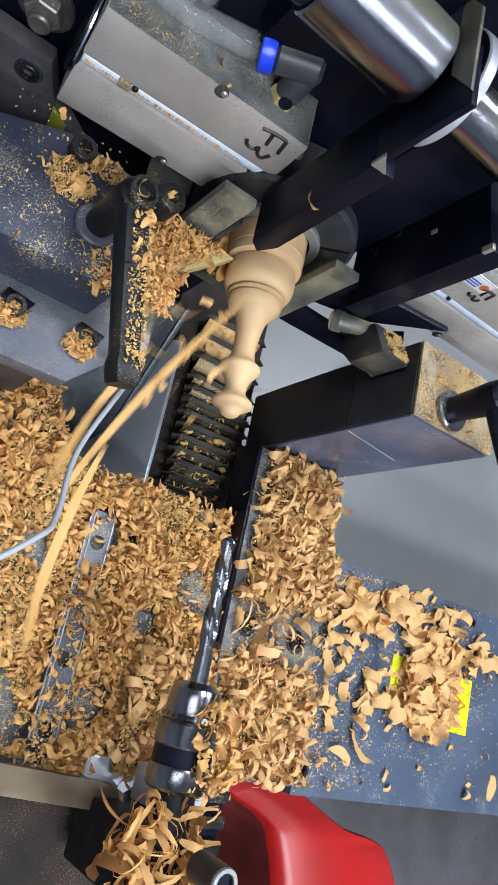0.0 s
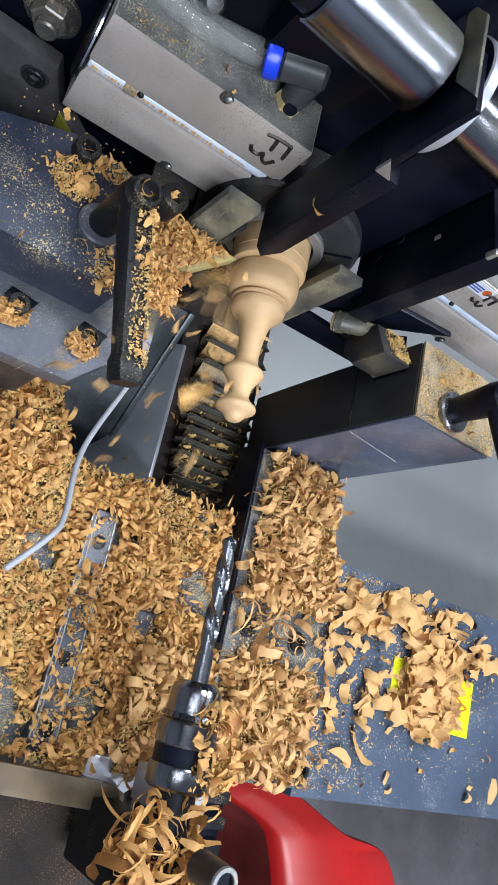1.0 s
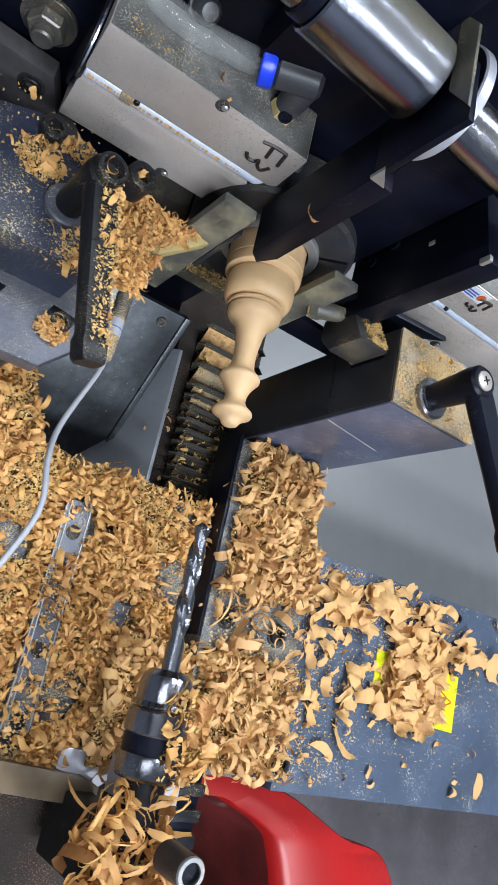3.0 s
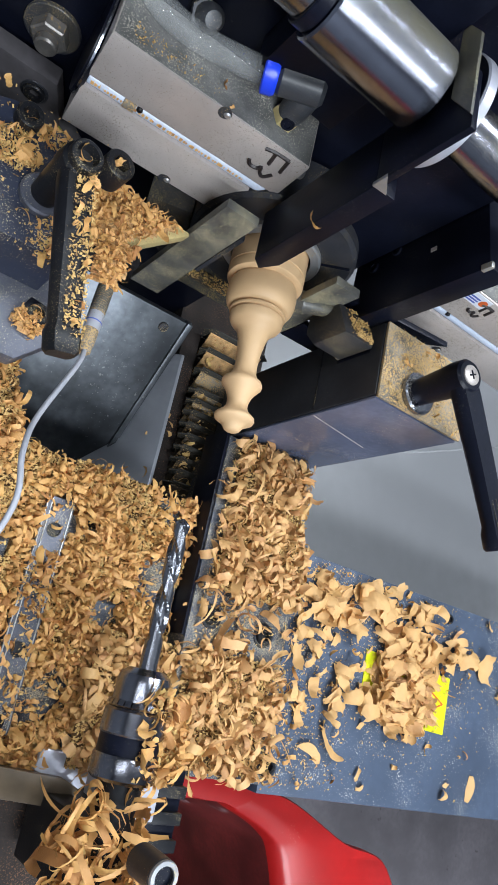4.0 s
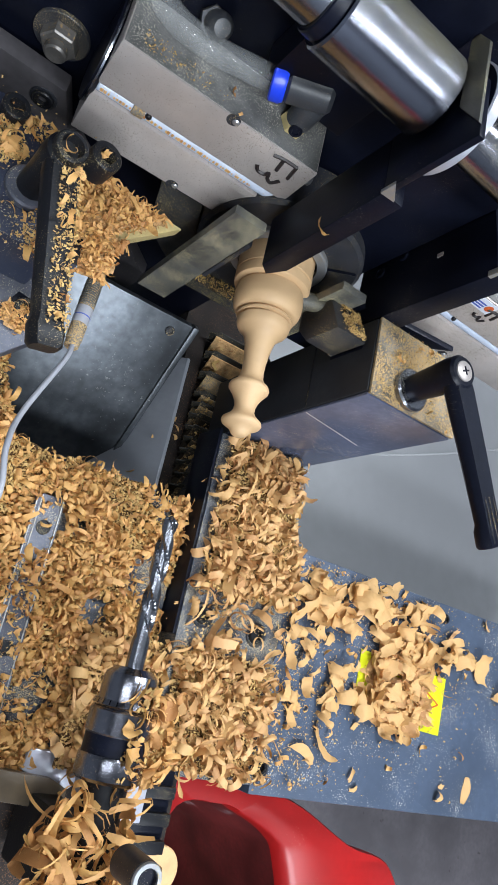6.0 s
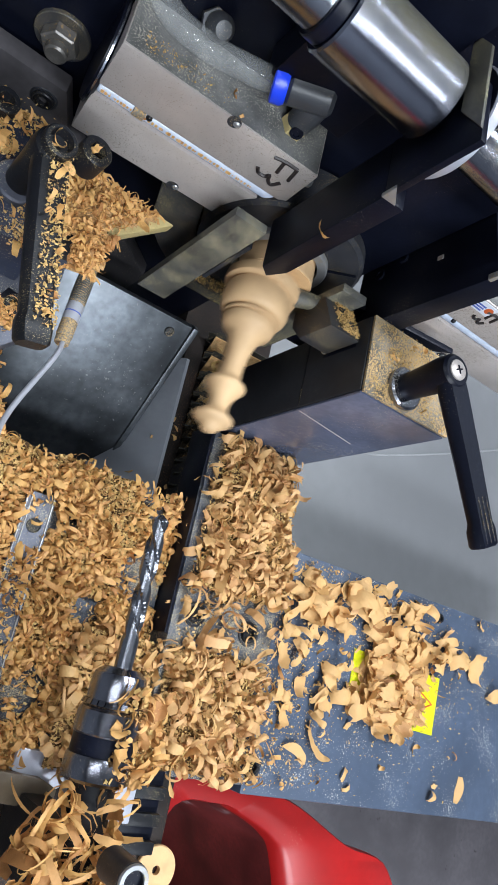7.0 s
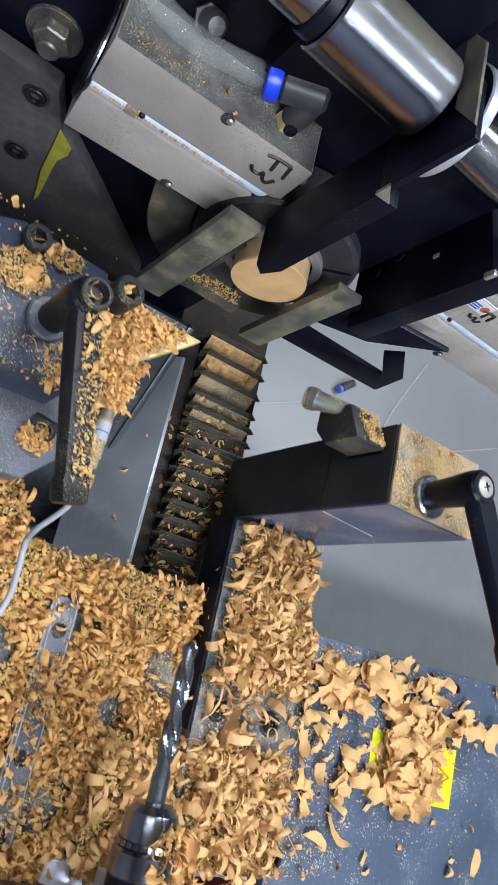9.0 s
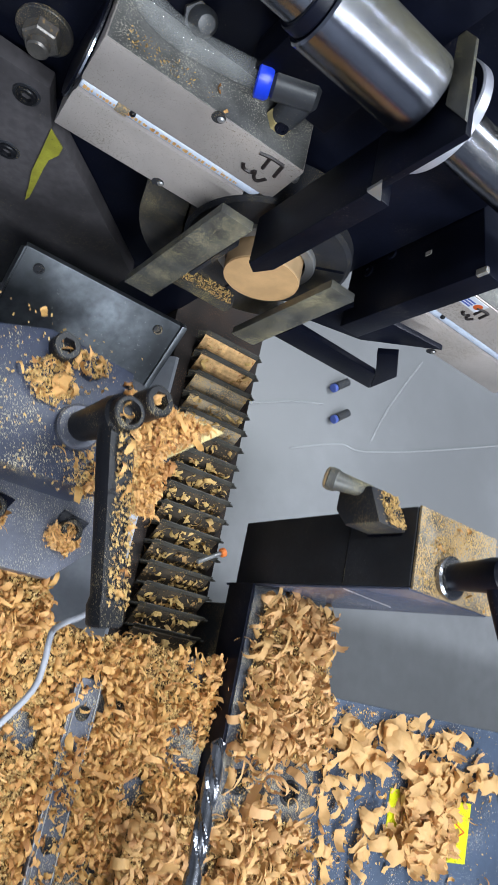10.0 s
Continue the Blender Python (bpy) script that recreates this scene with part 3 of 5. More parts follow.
def hose():
    f = thing("air_fitting", (-0.196, 0.243, 0.1605), "push-in elbow fitting with blue release ring", "air fitting")
    o = Vector((-0.2055, 0.243, 0.1605))
    d = Vector((0.87, 0, 0.42)).normalized()
    ring = Vector((-0.2262, 0.243, 0.1775))
    part("thread", rod(o, o + Vector((0, 0, 0.005)), 0.0078, 6), M_BRASSY, f, "brass-coloured hexagon thread")
    part("elbow", spun(((0, 0), (0, 0.0070), (0.010, 0.0074), (0.017, 0.0068), (0.021, 0.0045), (0.022, 0)), o + Vector((0, 0, 0.005)), (-0.1, 0, 1), 28), M_GREYP, f)
    part("barrel", rod(ring + d * 0.002, ring + d * 0.026, 0.0086, 28, 0.0022), M_GREYP, f)
    part("release_ring", spun(((0, 0), (0, 0.0088), (0.0018, 0.0098), (0.0066, 0.0098), (0.0074, 0.0088), (0.0074, 0)), ring + d * 0.0025, -d, 30), M_BLUEP, f, "bright blue release ring")
    part("screw_socket", socket_screw((o.x, o.y - 0.0068, 0.1655), (0, -1, 0.1), 0.0036, 0.001), M_BLACK, f)
    p = [ring - d * 0.003, ring - d * 0.008, Vector((-0.242, 0.243, 0.1715)), Vector((-0.260, 0.2432, 0.1668)), Vector((-0.277, 0.2438, 0.1660)), Vector((-0.289, 0.2455, 0.1690)), Vector((-0.298, 0.248, 0.177)), Vector((-0.304, 0.252, 0.190)), Vector((-0.308, 0.258, 0.21))]
    solo("air_hose", pipe(p, 0.0064, 18, steps=10), M_HOSE, "clear plastic air hose bent out of its fitting", "hose")
    g = thing("air_fitting", (-0.262, 0.268, 0.163), "dark push-in elbow fitting among black brackets", "air fitting")
    part("elbow", spun(((0, 0), (0, 0.0065), (0.012, 0.0065), (0.016, 0.004), (0.0165, 0)), (-0.262, 0.262, 0.163), (0.1, -0.75, 0.65), 24), M_GREYP, g)
    part("nut", rod((-0.262, 0.262, 0.163), (-0.263, 0.256, 0.168), 0.0075, 6), M_GUNMETAL, g)


def grippers():
    # black arm over the work
    a = thing("clamp_bracket", (-0.176, 0.20, 0.12), "black anodised clamp bracket, dusty along its edges", "bracket", "clamp brackets")
    part("bar", prism(((-0.183, 0.125), (-0.176, 0.1195), (-0.1705, 0.1315), (-0.1705, 0.2135), (-0.183, 0.2135)), "y", 0.1865, 0.217, 0.0008), M_BLACK, a)
    part("upper_bar", box(-0.1835, -0.1800, 0.1867, 0.217, 0.2138, 0.2630, 0.0008), M_BLACK, a)
    part("clip", prism(((-0.1845, 0.213), (-0.176, 0.2135), (-0.1845, 0.222)), "y", 0.1855, 0.1875, 0.0003), M_ALU2, a, "bright silver chamfer plate")
    part("carrier", box(-0.235, -0.186, 0.240, 0.2615, 0.175, 0.30, 0.0015), M_BLACK, a)
    part("head", prism(((0.2056, 0.2531), (0.2466, 0.2553), (0.2324, 0.2649), (0.1905, 0.2640)), "x", -0.1860, -0.1842, 0.0004), M_FINGER, a, "olive dust-filmed end plate")
    # plate on the other side
    b = thing("clamp_bracket", (-0.09, 0.22, 0.10), "broad black anodised clamp plate with small bright scratch", "bracket", "clamp brackets")
    part("plate", prism(((0.194, 0.109), (0.192, 0.214), (0.245, 0.208), (0.2425, 0.112)), "x", -0.100, -0.084, 0.0012), M_BLACK, b)
    part("upper_block", box(-0.146, -0.101, 0.232, 0.2615, 0.10, 0.24, 0.0015), M_BLACK, b)
    for y, z in ((0.231, 0.128), (0.236, 0.146)):
        part("screw_head", socket_screw((-0.100, y - 0.004, z), (-1, 0, 0), 0.0036, 0.0012), M_BLACK, b)
    part("scratch", box(-0.1007, -0.1002, 0.2185, 0.2210, 0.173, 0.177, 0), M_ALU, b, "small bright scratch")
    part("bright_corner", box(-0.1006, -0.098, 0.1915, 0.1950, 0.2085, 0.2150, 0.0004), M_ALU2, b)
    # fingers at both sides of the bush
    f = thing("gripper_finger", (-0.199, 0.2, 0.03), "dusty grey steel gripper finger beside the bush", "gripper finger", "gripper fingers")
    part("bar", box(-0.2110, -0.1905, 0.1985, 0.2040, 0.0245, 0.134, 0.0006), M_FINGER, f)
    part("pad", box(-0.1895, -0.1865, 0.1995, 0.211, 0.068, 0.116, 0.0006), M_GUNMETAL, f)
    g = thing("gripper_finger", (-0.119, 0.2, 0.03), "steel gripper finger with pale dust on its face", "gripper finger", "gripper fingers")
    part("bar", box(-0.1295, -0.1105, 0.1985, 0.2040, 0.0315, 0.131, 0.0006), M_FINGER, g)
    part("jaw_plate", prism(((-0.1095, 0.078), (-0.1095, 0.055), (-0.0174, 0.0565), (-0.0327, 0.0765)), "y", 0.1990, 0.2035, 0.0006), M_BLACK, g, "black bent jaw plate")
    part("jaw_web", prism(((-0.1089, 0.0822), (-0.1053, 0.1174), (-0.0871, 0.1241), (-0.029, 0.1314), (-0.0683, 0.0943)), "y", 0.2045, 0.2085, 0.0006), M_BLACK, g)
    part("jaw_end", prism(((-0.0172, 0.0567), (-0.0215, 0.0867), (-0.0457, 0.1091), (-0.0546, 0.0981), (-0.0325, 0.0768)), "y", 0.1994, 0.2040, 0.0006), M_BLACK, g)


def guide_rods():
    r = thing("guide_rod", (-0.20, 0.228, 0.24), "polished steel guide rod with sawdust along its top", "guide rod", "guide rods")
    d = Vector((1, 0, 0))
    o = Vector((-0.2450, 0.2200, 0.2392))
    part("sleeve", rod(o, o + 0.0575 * d, 0.0180, 56, 0.001), M_SLEEVE, r)
    part("thin_rod", rod(o - 0.10 * d, o + 0.001 * d, 0.0135, 40), M_CHROME, r)
    part("groove", rod(o - 0.006 * d, o + 0.0002 * d, 0.0155, 40), M_BLACK, r)
    s = thing("guide_rod", (-0.15, 0.228, 0.25), "polished steel rod end behind a flange", "guide rod", "guide rods")
    q = Vector((-0.1795, 0.2150, 0.2412))
    fl = part("flange", spun(((0.0003, 0), (0.0003, 0.0240), (0.0008, 0.0248), (0.005, 0.0252), (0.0058, 0.0244), (0.0058, 0)), q, d, 56), M_BRIGHT, s, "thin bright steel flange")
    # thin black disc that paints the flange's near face as shaded
    part("flange_face_shade", spun(((0, 0), (0, 0.0238), (0.00025, 0.0238), (0.00025, 0)), q, d, 48), M_BLACK, fl)
    part("shaft", rod(q + 0.004 * d, q + 0.12 * d, 0.0125, 40), M_CHROME, s)


def tray_clutter():
    # loose hoses and fittings that lie on the tray
    z = -0.1585
    for line in (((0.082, 0.220), (0.152, 0.251), (0.188, 0.255), (0.284, 0.290), (0.449, 0.359)),
                 ((0.200, 0.272), (0.223, 0.328), (0.270, 0.411)),
                 ((0.019, 0.247), (0.068, 0.270), (0.116, 0.287))):
        solo("air_hose", pipe([(x, y, z + 0.0014) for x, y in line], 0.0014, 10), M_HOSE,
             "thin clear air hose lying loose on the tray", "hose", "loose air hoses")
    for x, y, a in ((0.137, 0.277, 0.69), (0.129, 0.313, 0.70)):
        t = thing("hose_coupling", (x, y, z), "small dark hose coupling with blue end on the tray", "coupling", "hose couplings")
        d = Vector((math.cos(a), math.sin(a), 0))
        part("body", rod(Vector((x, y, z + 0.006)), Vector((x, y, z + 0.006)) + 0.020 * d, 0.0048, 16), M_GREYP, t)
        part("ring", rod(Vector((x, y, z + 0.006)) - 0.007 * d, Vector((x, y, z + 0.006)) - 0.002 * d, 0.0050, 16), M_INKB, t)


def smooth_loop(points, steps=6):
    n = len(points)
    out = []
    for i in range(n):
        p0, p1, p2, p3 = (Vector(points[(i + k) % n]) for k in (-1, 0, 1, 2))
        for k in range(steps):
            t = k / steps
            out.append(0.5 * ((2 * p1) + (p2 - p0) * t + (2 * p0 - 5 * p1 + 4 * p2 - p3) * t * t + (3 * p1 - p0 - 3 * p2 + p3) * t ** 3))
    return out


def red_bin():
    t = thing("bin", (0.12, -0.25, -0.95), "bright red plastic bin with broad rounded rim, shade painted on its inside", "bin")
    z = -0.10
    outer = smooth_loop(((-0.045, -0.104), (0.035, -0.1035), (0.108, -0.112), (0.186, -0.1440), (0.250, -0.164), (0.285, -0.250), (0.270, -0.380), (0.10, -0.420), (-0.045, -0.400), (-0.06, -0.25)))
    inner = smooth_loop(((-0.016, -0.134), (0.026, -0.121), (0.055, -0.128), (0.089, -0.142), (0.107, -0.161), (0.124, -0.220), (0.124, -0.340), (0.06, -0.375), (-0.010, -0.360), (-0.022, -0.24)))
    n = len(outer)

    def ring(bm, k, dz, shrink=0.0):
        """k goes from the inner outline, 0, to the outer, 1."""
        out = []
        c = Vector((0.07, -0.25))
        for a, b in zip(inner, outer):
            p = a.lerp(b, k)
            p = p + (c - p) * shrink
            out.append(bm.verts.new((p.x, p.y, z + dz)))
        return out
    # the inside gets the darker red, its shade put into the colour
    for name, rows, m in (("rim", ((1.0, -0.80, 0.12), (1.0, -0.06, 0.02), (1.0, -0.016, 0.0), (0.985, -0.004, 0), (0.95, 0.0, 0), (0.50, 0.0010, 0), (0.08, 0.0, 0), (0.02, -0.004, 0), (0.0, -0.018, 0)), M_RED),
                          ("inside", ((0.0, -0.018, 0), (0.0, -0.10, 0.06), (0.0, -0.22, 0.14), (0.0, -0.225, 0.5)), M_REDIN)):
        bm = bmesh.new()
        loops = [ring(bm, *r) for r in rows]
        for a, b in zip(loops, loops[1:]):
            for i in range(n):
                bm.faces.new((a[i], a[(i + 1) % n], b[(i + 1) % n], b[i]))
        if name == "inside":
            bm.faces.new(loops[-1])
        bmesh.ops.recalc_face_normals(bm, faces=list(bm.faces))
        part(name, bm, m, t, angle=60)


# ---------------------------------------------------------------- the work
def workpiece():
    """A turned chess piece, free end towards -y; origin on its axis at the parted face."""
    rows = ((0.0, 0.0), (0.0, 0.0234), (0.004, 0.0234), (0.0058, 0.0230), (0.0064, 0.0221), (0.0069, 0.0193), (0.0080, 0.0191), (0.0086, 0.0203), (0.0110, 0.0208), (0.0145, 0.0211), (0.0185, 0.0210),
            (0.0220, 0.0202), (0.0244, 0.0187), (0.0250, 0.0176), (0.0253, 0.0150), (0.0263, 0.0150), (0.0268, 0.0171), (0.0280, 0.0170), (0.0284, 0.0148), (0.0292, 0.0146), (0.0297, 0.0162),
            (0.0320, 0.0161), (0.0340, 0.0155), (0.0354, 0.0146), (0.0366, 0.0132), (0.0385, 0.0111), (0.0410, 0.0095), (0.0450, 0.0083), (0.0510, 0.0073), (0.0570, 0.0067), (0.0620, 0.0066),
            (0.0660, 0.0071), (0.0688, 0.0082), (0.0700, 0.0096), (0.0712, 0.0112), (0.0728, 0.0119), (0.0744, 0.0117), (0.0754, 0.0107), (0.0762, 0.0103), (0.0778, 0.0090), (0.0810, 0.0072), (0.0845, 0.0062),
            (0.0875, 0.0062), (0.0900, 0.0074), (0.0920, 0.0096), (0.0934, 0.0113), (0.0948, 0.0117), (0.0962, 0.0111), (0.0976, 0.0088), (0.0990, 0.0066), (0.1005, 0.0055), (0.1020, 0.0045), (0.1030, 0.0028), (0.1034, 0.0))
    w = solo("turned_chess_piece", spun(rows, (0, 0, 0), (0, -1, 0), 64), M_WOOD, "smooth pale turned wooden chess piece held in the bush", "wood turning", angle=40)
    w.location = (AX, 0.2055, AZ)
    s = thing("wood_blank", (AX, 0.25, AZ), "round pale wooden blank held in the guide bush", "wood blank")
    part("rod", rod((AX, 0.2062, AZ), (AX, 0.30, AZ), 0.0235, 64, 0.0004), M_WOOD, s)
    part("cut_face", spun(((0, 0), (0, 0.0231), (0.0006, 0.0233), (0.0006, 0)), (AX, 0.2056, AZ), (0, 1, 0), 64), M_ENDGRAIN, s, "freshly parted end grain")
    return w


# ---------------------------------------------------------------- the cross slide and what it carries
def cross_slide():
    t = thing("cross_slide", (0.0, 0.0, -0.05), "blue-grey painted cross slide table strewn with wood shavings", "machine table", slides=True)
    part("tool_plate", prism(((-0.063, -0.096), (0.022, -0.096), (0.022, 0.0695), (0.0145, 0.0695), (0.0145, 0.131), (-0.063, 0.131)), "z", -0.024, 0.0, 0.0012), M_TABLE, t)
    part("tool_plate_side", box(-0.0655, -0.0632, -0.012, 0.134, -0.030, -0.0005, 0.0004), M_BLACK, t, "black side strip")
    part("side_table", box(0.0225, 0.50, -0.102, 0.0690, -0.030, -0.003, 0.0016), M_BLUE, t)
    part("left_table", prism(((-0.42, -0.13), (-0.175, -0.108), (-0.0662, -0.104), (-0.0662, 0.076), (-0.201, 0.072), (-0.213, 0.110), (-0.42, 0.116)), "z", -0.040, -0.020, 0.001), M_TABLE, t)
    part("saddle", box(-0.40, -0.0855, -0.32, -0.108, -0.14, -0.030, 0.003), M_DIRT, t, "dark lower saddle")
    part("saddle_core", box(-0.058, 0.020, -0.090, 0.120, -0.10, -0.0245, 0.002), M_GUNMETAL, t)
    part("side_bracket", box(0.03, 0.48, -0.085, 0.055, -0.060, -0.0305, 0.002), M_GUNMETAL, t)
    strip = part("strip", box(-0.1745, -0.1560, -0.088, 0.050, -0.0195, -0.0112, 0.0006), M_POST2, t, "dull steel gib strip with holes")
    for x in (-0.1738, -0.1712, -0.1575):
        part("edge_line", rod((x, -0.087, -0.0110), (x, 0.049, -0.0110), 0.0005, 6), M_ALU2, strip)
    for y in (-0.042, -0.082, 0.030):
        part("hole", spun(((0, 0), (0, 0.0042), (0.0004, 0.0046), (0.0008, 0.0046), (0.0008, 0.0040), (0.0002, 0.0038), (0.0002, 0)), (-0.165, y, -0.0113), (0, 0, 1), 24), M_BLACKD, strip)
    for x, y, r in ((-0.0460, 0.0035, 0.0058), (0.0005, 0.0, 0.0062), (0.0250, -0.0835, 0.0056)):
        sc = part("screw", socket_screw((x, y, -0.0015), (0, 0, 1), r, 0.0045), M_BLACKD, t)
        part("counterbore", spun(((0, r + 0.0010), (0, r + 0.0024), (0.0011, r + 0.0022), (0.0011, r + 0.0010), (0, r + 0.0010)), (x, y, 0.0), (0, 0, 1), 28), M_GUNMETAL, sc)
    for x, y in ((0.0270, 0.0640), (0.118, 0.0560), (0.205, 0.056)):
        part("screw", socket_screw((x, y, -0.003), (0, 0, 1), 0.0042, 0.0030), M_BLACKD, t)


def warning_sticker():
    t = thing("sticker", (0.16, -0.014, -0.003), "bright yellow warning sticker half buried under shavings", "sticker", slides=True)
    part("vinyl", prism(((0.1080, -0.0365), (0.2125, -0.0410), (0.2150, 0.0060), (0.1085, 0.0112)), "z", -0.0029, -0.0023, 0), M_YELLOW, t)
    for a, b in (((0.1808, -0.0279), (0.1914, -0.0085)), ((0.1914, -0.0085), (0.2078, -0.0167)), ((0.2078, -0.0167), (0.1808, -0.0279))):
        part("print_line", rod((*a, -0.0021), (*b, -0.0021), 0.0007, 6), M_INKR, t)
    part("print_spot", rod((0.1930, -0.0180, -0.0021), (0.1975, -0.0170, -0.0021), 0.0009, 6), M_INKR, t)


def clamp_lever(parent, hub, top, tip, wide, material, screw):
    """A die-cast clamping lever: hub from hub up to top, and an arm to tip."""
    hub, top, tip = Vector(hub), Vector(top), Vector(tip)
    up = (top - hub).normalized()
    h = (top - hub).length
    lv = part("clamping_lever", spun(((0, 0), (0, wide * 0.80), (h * 0.55, wide * 0.95), (h * 0.80, wide * 1.05), (h - 0.0015, wide), (h, wide * 0.85), (h, 0)), hub, up, 36), material, parent, "black clamping lever")
    d = tip - top
    side = d.cross(up).normalized()
    bm = bmesh.new()
    rings = []
    for k, w, th, drop in ((0.0, 0.82, 0.010, 0.0010), (0.12, 0.90, 0.0105, 0.0005), (0.5, 0.82, 0.0095, 0.0), (0.86, 0.74, 0.0085, 0.0), (0.90, 0.86, 0.0100, -0.0005), (0.985, 0.80, 0.0105, -0.0005), (1.0, 0.66, 0.0090, 0.0005)):
        c = top + d * k - up * drop
        w *= wide
        pts = []
        for a, b in ((-1, -0.30), (-0.72, 0.0), (0.72, 0.0), (1, -0.30), (1, -0.75), (0.75, -1), (-0.75, -1), (-1, -0.75)):
            pts.append(bm.verts.new(c + side * (a * w) + up * (b * th)))
        rings.append(pts)
    for a, b in zip(rings, rings[1:]):
        for i in range(8):
            bm.faces.new((a[i], a[(i + 1) % 8], b[(i + 1) % 8], b[i]))
    bm.faces.new(rings[0])
    bm.faces.new(rings[-1][::-1])
    bmesh.ops.recalc_face_normals(bm, faces=list(bm.faces))
    part("arm", bm, material, lv, angle=40)
    if screw == "cross":
        for k in (-0.45, 0.0, 0.45):
            part("groove", rod(top + d * 0.72 + side * (k * wide * 0.75) + up * 0.0001, top + d * 0.975 + side * (k * wide * 0.75) + up * 0.0006, 0.0004, 6), M_GUNMETAL, lv)
        part("screw_cap", spun(((0, 0), (0, wide * 0.62), (0.0012, wide * 0.60), (0.0018, wide * 0.5), (0.0018, 0)), top - up * 0.0005, up, 28), M_ALU, lv, "silver cross-head screw")
        for s in (side, d.normalized()):
            part("cross_slot", rod(top + up * 0.0014 - s * wide * 0.26, top + up * 0.0014 + s * wide * 0.26, 0.0005, 6), M_BLACK, lv)
    else:
        part("socket", spun(((0, wide * 0.50), (0, wide * 0.86), (0.004, wide * 0.84), (0.0045, wide * 0.76), (0.0045, wide * 0.60), (0.0, wide * 0.50)), top, up, 32), M_BLACKD, lv)
    return lv


def right_post():
    t = thing("tool_post", (-0.02, 0.16, 0.0), "black steel tool post with parting cutter and dusty top", "tool post", "tool posts", slides=True)
    part("block", prism(((-0.0555, 0.134), (-0.0555, 0.060), (-0.0545, 0.0), (-0.053, -0.040), (0.020, -0.040), (0.020, 0.134)), "y", 0.1365, 0.1845, 0.0010), M_STEELBLK, t)
    part("front_plate", box(-0.0545, 0.0195, 0.1345, 0.1362, -0.05, 0.1335, 0.0004), M_SIDE, t, "smoky blue reflective front plate")
    part("cap", box(-0.0548, 0.0205, 0.1350, 0.1850, 0.1345, 0.1365, 0.0006), M_CAKED, t, "steel cap under caked sawdust")
    part("seam", box(-0.0560, -0.0556, 0.1368, 0.183, 0.0795, 0.0805, 0), M_BLACKD, t)
    part("front_seam", rod((-0.0535, 0.1343, 0.0795), (0.0020, 0.1343, 0.0700), 0.00025, 6), M_ALU, t)
    h = part("tool_holder", prism(((0.1675, 0.099), (0.1675, 0.1285), (0.1915, 0.1175), (0.1915, 0.090), (0.178, 0.089)), "x", -0.0802, -0.0562, 0.0024), M_GUNMETAL, t, "dark steel tool holder, dusty on top")
    part("clamp_screw", socket_screw((-0.0700, 0.1845, 0.1216), (0, 0.42, 0.9), 0.0022, 0.0012), M_BLACKD, h)
    a, b = Vector((-0.0740, 0.1890, 0.1120)), Vector((-0.0930, 0.1945, 0.0925))
    ln = (b - a).length
    part("insert_bar", spun(((0, 0), (0, 0.0042), (ln * 0.75, 0.0062), (ln * 0.80, 0.0072), (ln * 0.97, 0.0074), (ln, 0.0066), (ln, 0)), a, b - a, 32), M_FINGER, h, "bright worn parting bit")
    part("insert", spun(((0, 0), (0, 0.0070), (0.0012, 0.0066), (0.0020, 0.0050), (0.0020, 0)), b, b - a, 20), M_CAKED, h, "round cutter tip, dusty")
    # flat black sheet on the block's face, drawn as a recess in shade
    part("recess", box(-0.0560, -0.0557, 0.1665, 0.1745, 0.0960, 0.1240, 0), M_BLACK, t, "black sheet for the shade of a recess under the holder")
    part("set_screw", rod((-0.0550, 0.1705, 0.0970), (-0.0585, 0.1705, 0.0970), 0.0018, 14), M_ALU2, t)
    part("washer", spun(((0, 0), (0, 0.0125), (0.0015, 0.0130), (0.0035, 0.0130), (0.0045, 0.0115), (0.0045, 0)), (-0.0250, 0.1485, 0.1367), (0, 0, 1), 40), M_CHROME, t)
    clamp_lever(t, (-0.0255, 0.1490, 0.1400), (-0.0275, 0.1500, 0.1780), (0.0160, 0.0630, 0.1785), 0.0098, M_BLACK, "cross")


